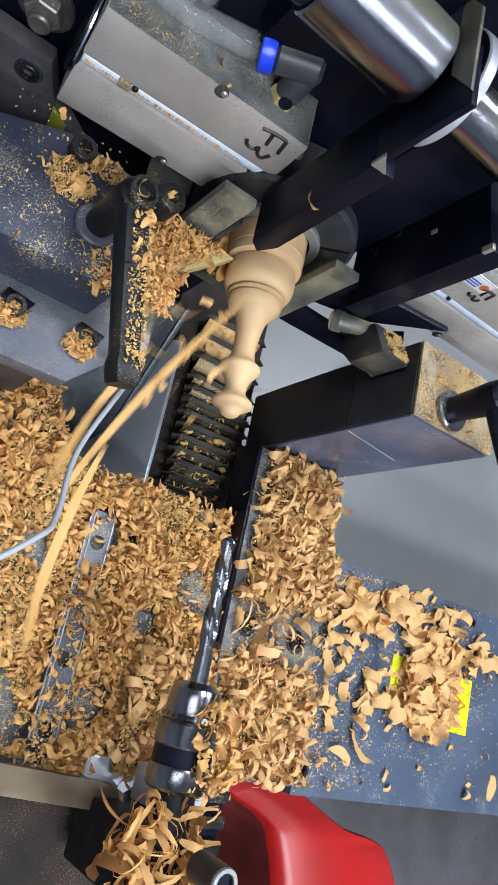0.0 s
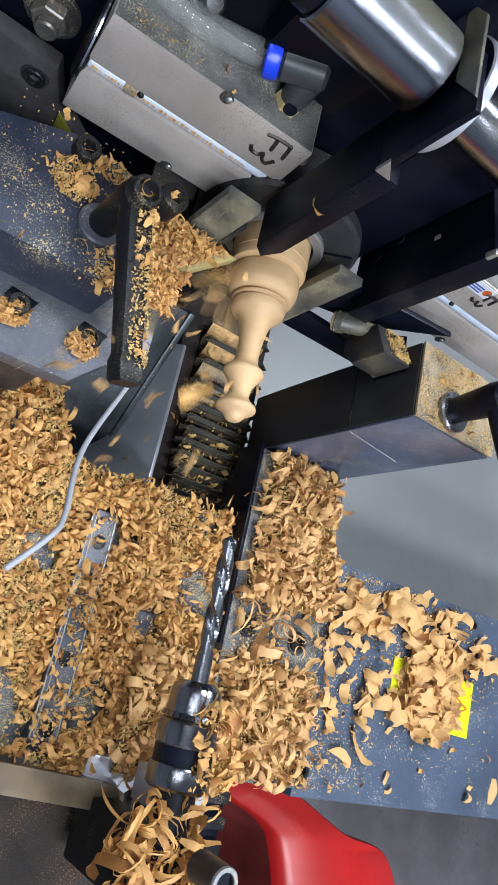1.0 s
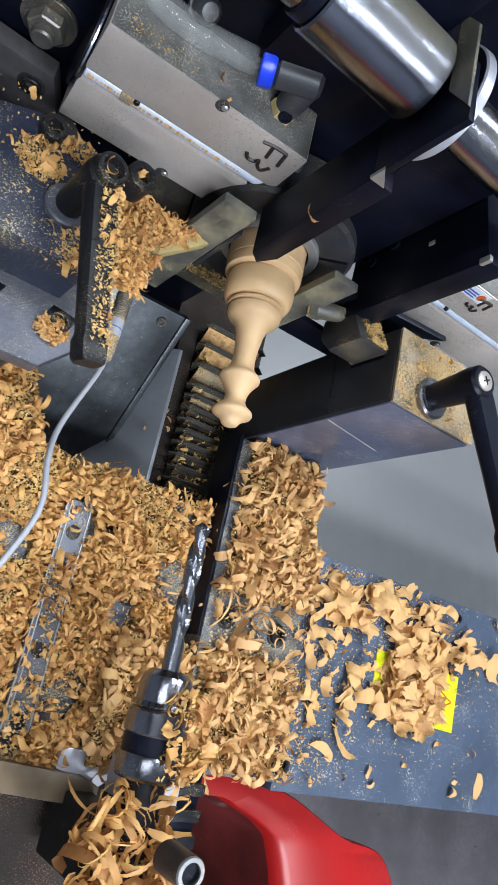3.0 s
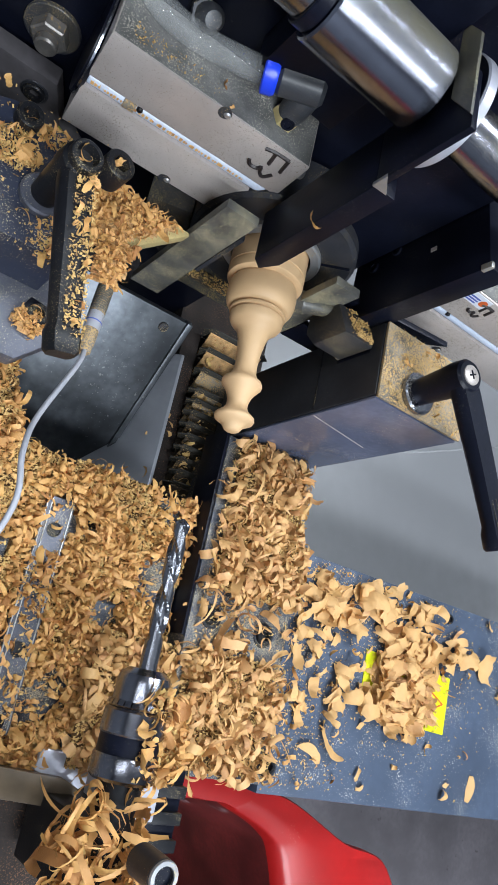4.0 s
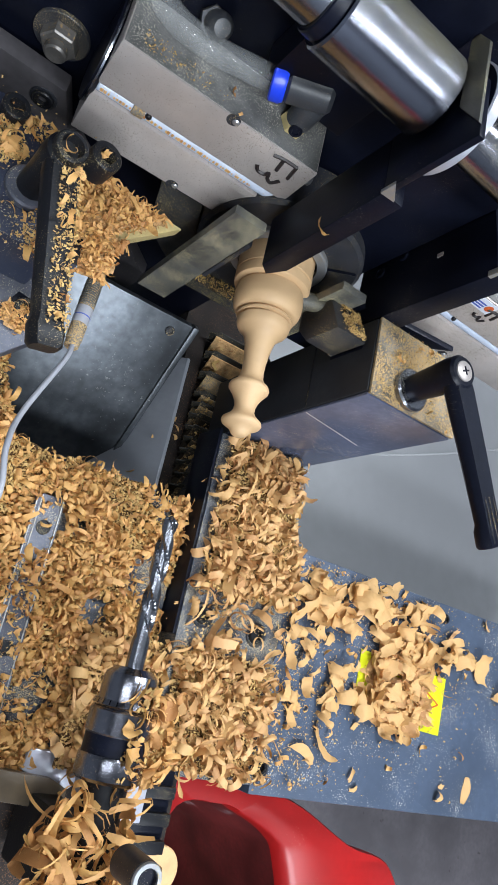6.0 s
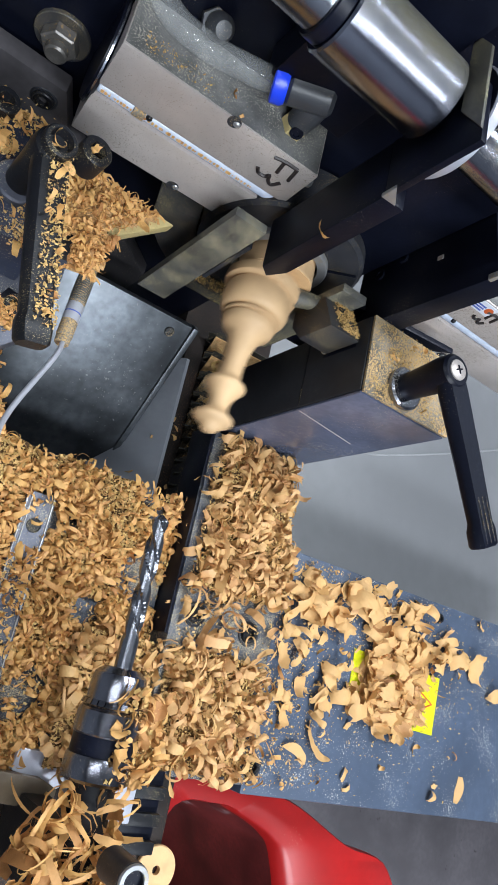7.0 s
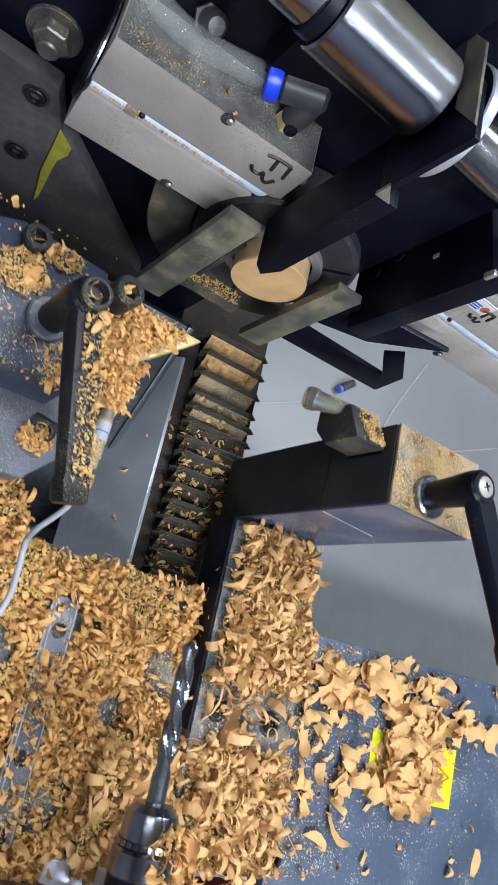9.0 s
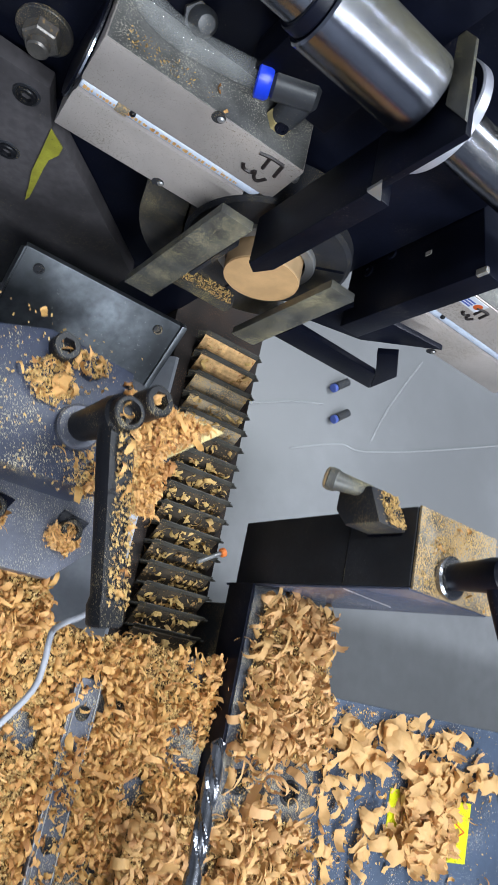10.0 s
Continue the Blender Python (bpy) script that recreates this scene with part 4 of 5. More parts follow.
def left_post():
    t = thing("tool_post", (-0.26, 0.16, 0.0), "blue painted tool post with black clamping lever, dusted with chips", "tool post", "tool posts", slides=True)
    part("block", prism(((-0.330, 0.136), (-0.236, 0.136), (-0.236, 0.201), (-0.282, 0.2045), (-0.330, 0.188)), "z", 0.040, 0.098, 0.0015), M_POST, t)
    pl = part("slotted_plate", prism(((-0.38, 0.096), (-0.236, 0.0955), (-0.214, 0.118), (-0.214, 0.165), (-0.38, 0.165)), "z", 0.046, 0.060, 0.0012), M_POST2, t, "blue-grey slotted plate")
    for x in (-0.2725, -0.2320):
        part("slot", prism(((x - 0.009, 0.1245), (x + 0.006, 0.1225), (x + 0.009, 0.1285), (x - 0.006, 0.1310)), "z", 0.0602, 0.0609, 0.0002), M_BLACK, pl)
        part("screw", socket_screw((x - 0.001, 0.1215, 0.0600), (0, 0, 1), 0.0058, 0.0065), M_BLACKD, pl)
    part("corner_screw", socket_screw((-0.2750, 0.1967, 0.098), (0, 0, 1), 0.0068, 0.007), M_BLACKD, t)
    part("foot", box(-0.36, -0.245, 0.10, 0.20, -0.019, 0.0395, 0.002), M_GUNMETAL, t)
    part("washer", spun(((0, 0), (0, 0.0110), (0.0030, 0.0110), (0.0040, 0.0100), (0.0040, 0)), (-0.2572, 0.1630, 0.0983), (0, 0, 1), 36), M_POST2, t)
    clamp_lever(t, (-0.2565, 0.1635, 0.1015), (-0.2531, 0.1636, 0.1400), (-0.2347, 0.0768, 0.1400), 0.0090, M_BLACKD, "socket")
    part("cutter_screw", socket_screw((-0.2360, 0.1785, 0.1180), (0.10, 0.06, 1), 0.0076, 0.014), M_BLACKD, t)
    part("cutter_holder", prism(((-0.236, 0.150), (-0.206, 0.158), (-0.200, 0.176), (-0.206, 0.196), (-0.236, 0.200)), "z", 0.070, 0.0945, 0.0012), M_GUNMETAL, t)
    # pointed turning cutter, yellow-grey steel under dust
    part("cutter", prism(((-0.226, 0.158), (-0.2130, 0.1600), (-0.1748, 0.1925), (-0.2080, 0.1930), (-0.226, 0.194)), "z", 0.0870, 0.0960, 0.0012), M_BRASSY, t, "pointed steel turning cutter, yellowed with dust")


def sensor():
    t = thing("proximity_sensor", (-0.205, 0.13, 0.062), "cylindrical proximity sensor with grey cable, half covered by shavings", "sensor", slides=True)
    a, b = Vector((-0.2012, 0.1700, 0.0600)), Vector((-0.2045, 0.1169, 0.0645))
    d = (b - a).normalized()
    part("barrel", rod(a, b, 0.0044, 28, 0.001), M_CAKED, t)
    for k in range(12):
        part("thread_ring", rod(a + d * (0.014 + 0.0014 * k), a + d * (0.0148 + 0.0014 * k), 0.0047, 24, 0.0001), M_FINGER, t)
    part("label_band", rod(a + d * 0.032, a + d * 0.0430, 0.00455, 28, 0.0001), M_CABLE, t, "grey printed label band")
    part("print_band", rod(a + d * 0.0375, a + d * 0.0384, 0.0046, 28, 0.0001), M_INKB, t)
    part("end_cap", rod(b, b + d * 0.004, 0.0040, 20), M_CAKED, t)
    for i in range(CABLE_LINKS):
        ln = CABLE_LENGTH / CABLE_LINKS
        link = part("cable_link", spun(((-0.0006, 0), (-0.0006, 0.0010), (0, 0.0014), (ln, 0.0014), (ln + 0.0006, 0.0010), (ln + 0.0006, 0)), (0, 0, 0), (0, 0, 1), 12), M_CABLE, t, "light grey sensor cable")
        LINKS.append((link, i))


CABLE_LINKS, CABLE_LENGTH = 30, 0.150
LINKS = []
# the cable's run from the sensor, as it hangs at the start, in the middle and at the end
RUNS = ((0.0, ((-0.2045, 0.1169, 0.0645), (-0.2088, 0.1024, 0.0725), (-0.2289, 0.0557, 0.0880), (-0.2360, 0.0196, 0.1060), (-0.2455, 0.0064, 0.1150), (-0.2800, -0.0250, 0.1150))),
        (3.6, ((-0.2045, 0.1169, 0.0645), (-0.2076, 0.1025, 0.0730), (-0.2246, 0.0612, 0.0935), (-0.2301, 0.0393, 0.1090), (-0.2287, 0.0126, 0.1150), (-0.2420, -0.0350, 0.1050))),
        (7.7, ((-0.2045, 0.1169, 0.0645), (-0.2076, 0.1025, 0.0730), (-0.2246, 0.0612, 0.0935), (-0.2301, 0.0393, 0.1090), (-0.2287, 0.0126, 0.1150), (-0.2420, -0.0350, 0.1050))),
        (10.0, ((-0.2045, 0.1169, 0.0645), (-0.2112, 0.0881, 0.0690), (-0.2346, 0.0753, 0.0900), (-0.2430, 0.0700, 0.1020), (-0.2420, 0.0560, 0.1010), (-0.2470, 0.0420, 0.1030), (-0.2750, 0.0050, 0.1030))))


def along(points):
    """Places at even steps of the cable's length on a smooth line through the points."""
    pts = [Vector(p) for p in points]
    line = []
    for i in range(len(pts) - 1):
        p0, p1, p2, p3 = pts[max(i - 1, 0)], pts[i], pts[i + 1], pts[min(i + 2, len(pts) - 1)]
        for k in range(16):
            u = k / 16
            line.append(0.5 * ((2 * p1) + (p2 - p0) * u + (2 * p0 - 5 * p1 + 4 * p2 - p3) * u * u + (3 * p1 - p0 - 3 * p2 + p3) * u ** 3))
    line.append(pts[-1] + (pts[-1] - pts[-2]).normalized() * 0.2)
    out, gone, step = [line[0]], 0.0, CABLE_LENGTH / CABLE_LINKS
    for a, b in zip(line, line[1:]):
        d = (b - a).length
        while len(out) <= CABLE_LINKS and len(out) * step <= gone + d:
            out.append(a.lerp(b, (len(out) * step - gone) / d))
        gone += d
    return out


def cable_rows():
    """For each link its poses, in the sensor's space."""
    rows = [[] for _ in range(CABLE_LINKS)]
    for t in (0.0, 0.9, 1.8, 2.7, 3.6, 7.7, 8.2, 8.7, 9.2, 9.6, 10.0):
        for (t0, a), (t1, b) in zip(RUNS, RUNS[1:]):
            if t0 <= t <= t1:
                u = (t - t0) / (t1 - t0)
                pts = [p.lerp(q, u) for p, q in zip(along(a), along(b))]
                break
        for i in range(CABLE_LINKS):
            rows[i].append((t, Matrix.Translation(pts[i]) @ (pts[i + 1] - pts[i]).to_track_quat("Z", "Y").to_matrix().to_4x4()))
    return rows


DX, DZ = -0.1375, 0.095


def drill():
    c = thing("drill_chuck", (DX, -0.06, 0.0), "steel keyed drill chuck with toothed ring, shavings stuck on it", "drill chuck", slides=True)
    o = (DX, 0, DZ)
    part("nose", spun(((0.037, 0.0), (0.037, 0.0085), (0.040, 0.0122), (0.043, 0.0130), (0.0545, 0.0132), (0.0545, 0)), o, (0, -1, 0), 40), M_CHUCK, c)
    part("ring", spun(((0.0550, 0), (0.0550, 0.0142), (0.0565, 0.0153), (0.0660, 0.0155), (0.0668, 0.0149), (0.0668, 0)), o, (0, -1, 0), 48), M_CHUCK, c)
    for k in range(26):
        a = 2 * math.pi * k / 26
        q = Vector((DX + 0.0138 * math.cos(a), -0.0542, DZ + 0.0138 * math.sin(a)))
        part("tooth", prism(((-0.0013, 0.0), (0.0013, 0.0), (0.0005, 0.0022), (-0.0005, 0.0022)), "z", -0.0016, 0.0014, 0), M_CHUCK, c).matrix_basis = Matrix.Translation(q) @ Matrix.Rotation(-a, 4, "Y")
    part("band", spun(((0.0668, 0), (0.0668, 0.0147), (0.0750, 0.0147), (0.0750, 0)), o, (0, -1, 0), 48), M_BLACK, c, "black knurled band")
    part("sleeve", spun(((0.0750, 0), (0.0750, 0.0153), (0.0762, 0.0158), (0.0845, 0.0158), (0.0860, 0.0142), (0.0860, 0)), o, (0, -1, 0), 48), M_CHUCK, c)
    part("arbor", rod((DX, -0.0855, DZ), (DX, -0.150, DZ), 0.0105, 28), M_BLACKD, c)
    # twist drill: two helical flutes cut into a bar
    bm = bmesh.new()
    seg, n, r = 32, 90, 0.0044
    rings = []
    for i in range(n + 1):
        y = 0.0385 - i * 0.0765 / n
        rr = r * min(1, (i + 0.3) / 4)
        fl = 1.0 if i < 66 else max(0.0, 1 - (i - 66) / 8)
        ring = []
        for k in range(seg):
            a = 2 * math.pi * k / seg
            ph = math.cos(a - y * 2 * math.pi / 0.050) ** 2
            cut = 1 - fl * 0.42 * min(1.0, max(0.0, (ph - 0.48) / 0.22)) ** 0.8
            ring.append(bm.verts.new((DX + rr * cut * math.cos(a), y, DZ + rr * cut * math.sin(a))))
        rings.append(ring)
    for a, b in zip(rings, rings[1:]):
        for k in range(seg):
            bm.faces.new((a[k], a[(k + 1) % seg], b[(k + 1) % seg], b[k]))
    bm.faces.new(rings[0])
    bmesh.ops.recalc_face_normals(bm, faces=list(bm.faces))
    solo("twist_drill", bm, M_HSS, "dark steel twist drill clamped in the chuck", "drill bit", slides=True, angle=26)


def drill_bracket():
    t = thing("drill_bracket", (-0.12, -0.11, -0.02), "steel drill bracket of blocks and bars, heaped with shavings", "bracket", slides=True)
    part("bright_block", prism(((-0.1362, -0.1034), (-0.1350, -0.0914), (-0.1102, -0.0926), (-0.0944, -0.1024), (-0.1062, -0.1111)), "z", -0.0195, -0.0080, 0.0008), M_BRIGHT, t, "polished steel block")
    part("strip", prism(((-0.240, -0.096), (-0.1200, -0.1050), (-0.1099, -0.1095), (-0.1097, -0.1212), (-0.240, -0.112)), "z", -0.0075, 0.0, 0.0006), M_OLDWOOD, t, "worn brown strip")
    part("upright", box(-0.130, -0.112, -0.150, -0.1125, -0.02, 0.0840, 0.002), M_BLACKD, t)
    part("cradle", box(-0.146, -0.118, -0.168, -0.1130, 0.0845, 0.0880, 0.001), M_BLUE, t)
    part("bright_bar", box(-0.112, -0.0975, -0.109, -0.089, 0.010, 0.066, 0.001), M_BRIGHT, t)
    blk = part("switch_block", box(-0.092, -0.066, -0.130, -0.087, -0.02, 0.040, 0.0014), M_BLACK, t, "black slotted switch block")
    for i in range(3):
        part("rib", box(-0.090 + 0.0005, -0.0665, -0.128 + 0.0135 * i, -0.1215 + 0.0135 * i, 0.0402, 0.0455, 0.0008), M_BLACKD, blk)
    part("pin", rod((-0.112, -0.1115, 0.052), (-0.098, -0.1120, 0.052), 0.0034, 18), M_BLACKD, t)
    part("tube", spun(((0, 0.0044), (0, 0.0062), (0.0006, 0.0068), (0.019, 0.0068), (0.019, 0.0044), (0, 0.0044)), (-0.1345, -0.1110, 0.1415), (0, 0.04, -1), 32), M_GUNMETAL, t, "short dark steel tube, its bore closed by a black plug")
    # paler ring laid on the rim as its highlight
    part("tube_mouth_highlight", spun(((0, 0.0045), (0, 0.0062), (0.0006, 0.0066), (0.0012, 0.0066), (0.0012, 0.0045), (0, 0.0045)), (-0.1345, -0.1110, 0.1426), (0, 0.04, -1), 32), M_ALU2, t)
    # black plug near the mouth in place of the bore's shade
    part("bore", spun(((0, 0), (0, 0.0043), (0.004, 0.0043), (0.004, 0)), Vector((-0.1345, -0.1110, 0.1400)), (0, 0.04, -1), 24), M_BLACK, t)


def wood_disc():
    """A thin offcut with a drilled middle that has slid out below the table; origin at its centre."""
    r = 0.0163
    return solo("wood_disc", spun(((0, 0.0032), (0, r - 0.0006), (0.0006, r), (0.0036, r), (0.0042, r - 0.0006), (0.0042, 0.0032), (0, 0.0032)), (0, 0, 0), (0, 0, 1), 56), M_ENDGRAIN,
                "pale round wooden offcut disc with drilled centre on the bed", "wood offcut")


def oil_pipe():
    t = thing("oil_pipe", (-0.075, 0.045, -0.02), "thin metal pipe with orange cap beside the bellows", "pipe")
    part("pipe", rod((-0.074, 0.053, -0.0375), (-0.056, 0.0645, -0.036), 0.0018, 14), M_ALU2, t)
    part("cap", rod((-0.056, 0.0645, -0.036), (-0.0525, 0.0665, -0.0355), 0.0036, 18), M_ORANGE, t, "orange cap")


# ---------------------------------------------------------------- shavings
def ribbon(rnd, m, length, width, radius, verts, faces, cols=3, steps=10):
    """A curled wood shaving: a ribbon rolled round its own axis, its ends torn and its edges wavy."""
    base = len(verts)
    turn = length / radius
    grow = rnd.uniform(-0.2, 0.9)
    pitch = rnd.uniform(-0.25, 0.25) * width
    cup = rnd.uniform(-0.08, 0.08) * width
    wave, wave2 = rnd.uniform(0, 6.3), rnd.uniform(0, 6.3)
    torn = rnd.choice((0.05, 0.14, 0.30))
    fold, fold_at = rnd.uniform(-1.3, 1.3), rnd.uniform(0.25, 0.75)
    for i in range(steps + 1):
        s = i / steps
        a = (s - 0.5) * turn + fold * max(0.0, s - fold_at)
        r = radius * (1 + grow * (s - 0.5))
        end = min(1.0, 0.55 + 3.0 * min(s, 1 - s)) * (1 - torn * rnd.random())
        for j in range(cols):
            w = (j / (cols - 1) - 0.5) * 2
            rr = r + cup * (1 - w * w) + 0.05 * width * math.sin(wave + 11 * s + w) + 0.06 * width * rnd.uniform(-1, 1)
            side = w * end * (1 + 0.16 * math.sin(wave + 9 * s)) + 0.12 * math.sin(wave2 + 7 * s) + (torn * rnd.uniform(-0.45, 0.3) * w if abs(w) == 1 else 0)
            p = m @ Vector((rr * math.sin(a), 0.5 * width * side + pitch * a, r - rr * math.cos(a) - radius * 0.2))
            verts.append(p[:])
    for i in range(steps):
        for j in range(cols - 1):
            k = base + i * cols + j
            faces.append((k, k + 1, k + cols + 1, k + cols))


def flake(rnd, m, length, width, verts, faces, cols=5, steps=7):
    """A broad thin shaving: a sheet rolled a little along its length, cupped, rippled and torn along its edges."""
    base = len(verts)
    bend = rnd.uniform(1.0, 3.6) * rnd.choice((1, 1, -0.6)) / length
    cup = rnd.uniform(-0.9, 0.9) / width
    a, b, c = rnd.uniform(0, 6.3), rnd.uniform(0, 6.3), rnd.uniform(0.03, 0.09) * width
    tilt = rnd.uniform(-0.5, 0.5)
    lo, hi = ([0.80 + 0.18 * math.sin(p + 0.9 * k) + rnd.uniform(-0.07, 0.07) for k in range(steps + 1)] for p in (a, b + 2))
    for i in range(steps + 1):
        s = i / steps - 0.5
        for j in range(cols):
            w = (j / (cols - 1) - 0.5) * 2
            v = 0.5 * width * w * (lo[i] if w < 0 else hi[i]) * (1 - 0.9 * abs(s) ** 2.5)
            u = s * length * (1 + 0.10 * math.sin(a + 5 * w)) + tilt * v
            ang = bend * u
            x, z = (math.sin(ang) / bend, (1 - math.cos(ang)) / bend) if abs(ang) > 1e-4 else (u, 0.0)
            z += cup * v * v + c * math.sin(a + 13 * s + 2 * w) + 0.4 * c * math.sin(b + 7 * w + 29 * s) + 0.25 * c * rnd.uniform(-1, 1)
            verts.append((m @ Vector((x, v, z)))[:])
    for i in range(steps):
        for j in range(cols - 1):
            k = base + i * cols + j
            faces.append((k, k + 1, k + cols + 1, k + cols))


def tumble(rnd, flat):
    """A random turn; flat nearer 1 lets the shaving lie down."""
    q = Euler((rnd.gauss(0, 1 - flat) * 2.2, rnd.gauss(0, 1 - flat) * 2.2, rnd.uniform(0, 6.283)))
    m = q.to_matrix().to_4x4()
    if rnd.random() < 0.5:
        m = m @ Matrix.Rotation(math.pi, 4, "X")
    return m


def mesh_of(name, verts, faces, material):
    me = bpy.data.meshes.new(name)
    me.from_pydata(verts, [], faces)
    me.materials.append(material)
    me.polygons.foreach_set("use_smooth", [True] * len(faces))
    me.update()
    return me


def heap(name, seed, count, area, height, label, size=(0.008, 0.016), flat=0.55, slides=True, chips=0, bed=True, keep=None, grid=0.006, grain=1.0, wide=(0.0014, 0.0048), roll=(0.0014, 0.0048), under=None, sheets=0.0, curl_keep=None, curl=None):
    """A heap of curled shavings in an area (x0, x1, y0, y1); height(x, y) is the heap's surface, keep(x, y) its outline."""
    rnd = random.Random(seed)
    x0, x1, y0, y1 = area
    verts, faces = [], []
    done = 0
    tries = 0
    while done < count and tries < count * 6:
        tries += 1
        x, y = rnd.uniform(x0, x1), rnd.uniform(y0, y1)
        if keep and rnd.random() > keep(x, y):
            continue
        if curl_keep and rnd.random() > curl_keep(x, y):
            continue
        rad = rnd.uniform(*roll)
        ln = min(size[1] * 1.4, max(size[0], rad * rnd.uniform(2.5, 8.5)))
        wd = wide[0] + (wide[1] - wide[0]) * rnd.random() ** 1.4
        kind = rnd.random()
        if kind < 0.22:
            ln, wd = 1.5 * ln, 0.42 * wd
        elif kind < 0.34:
            ln, wd, rad = 0.8 * ln, 1.25 * wd, 2.2 * rad
        m = Matrix.Translation((x, y, height(x, y) + rnd.uniform(-0.002, 0.0042))) @ tumble(rnd, flat)
        if rnd.random() < sheets:
            flake(rnd, m, ln * rnd.uniform(0.55, 0.95), wd * rnd.uniform(1.2, 2.2), verts, faces)
        else:
            ribbon(rnd, m, ln, wd, rad, verts, faces, 3, 14)
        done += 1
    t = thing(name, ((x0 + x1) / 2, (y0 + y1) / 2, height((x0 + x1) / 2, (y0 + y1) / 2)), label, "wood shavings", kind="stuff", slides=slides)
    base = base_of(t)

    def hang(nm, me):
        ob = new(nm, me)
        ob.parent = t
        ob.matrix_parent_inverse = Matrix.Translation(-base)
        tagged(ob, kind="stuff")
    hang("curls", mesh_of("curls", verts, faces, curl or M_SHAVE))
    if chips:
        v, f = [], []
        for _ in range(chips):
            x, y = rnd.uniform(x0, x1), rnd.uniform(y0, y1)
            if keep and rnd.random() > keep(x, y):
                continue
            k = len(v)
            c = Vector((x, y, height(x, y) + rnd.uniform(-0.0005, 0.0022)))
            r = rnd.uniform(0.0004, 0.0015) * grain
            q = Euler((rnd.gauss(0, 0.5), rnd.gauss(0, 0.5), rnd.uniform(0, 6.28))).to_matrix()
            v += [(c + q @ Vector(p))[:] for p in ((-r, -0.5 * r, 0), (r * 1.2, -0.4 * r, 0), (r, 0.5 * r, 0.3 * r), (-0.8 * r, 0.6 * r, 0.2 * r))]
            f.append((k, k + 1, k + 2, k + 3))
        hang("chips", mesh_of("chips", v, f, M_SHAVE if under else M_CHIPS))
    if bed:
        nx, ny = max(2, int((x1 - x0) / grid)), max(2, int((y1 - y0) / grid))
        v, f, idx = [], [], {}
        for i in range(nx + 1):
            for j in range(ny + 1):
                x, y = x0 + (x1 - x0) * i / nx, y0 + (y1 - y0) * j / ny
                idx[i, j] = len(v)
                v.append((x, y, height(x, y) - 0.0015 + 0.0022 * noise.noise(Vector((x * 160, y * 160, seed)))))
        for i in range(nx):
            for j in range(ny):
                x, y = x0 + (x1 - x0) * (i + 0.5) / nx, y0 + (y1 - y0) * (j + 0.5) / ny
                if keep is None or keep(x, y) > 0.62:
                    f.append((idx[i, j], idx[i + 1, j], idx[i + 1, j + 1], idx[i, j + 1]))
        # by default a dark bed, which carries the shade in the heap's gaps
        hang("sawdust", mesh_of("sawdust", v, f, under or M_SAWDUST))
    return t


def lumps(x, y, s=1.0):
    return 0.006 * noise.noise(Vector((x * 26, y * 26, 3.1))) + 0.003 * noise.noise(Vector((x * 70, y * 70, 8.2)))


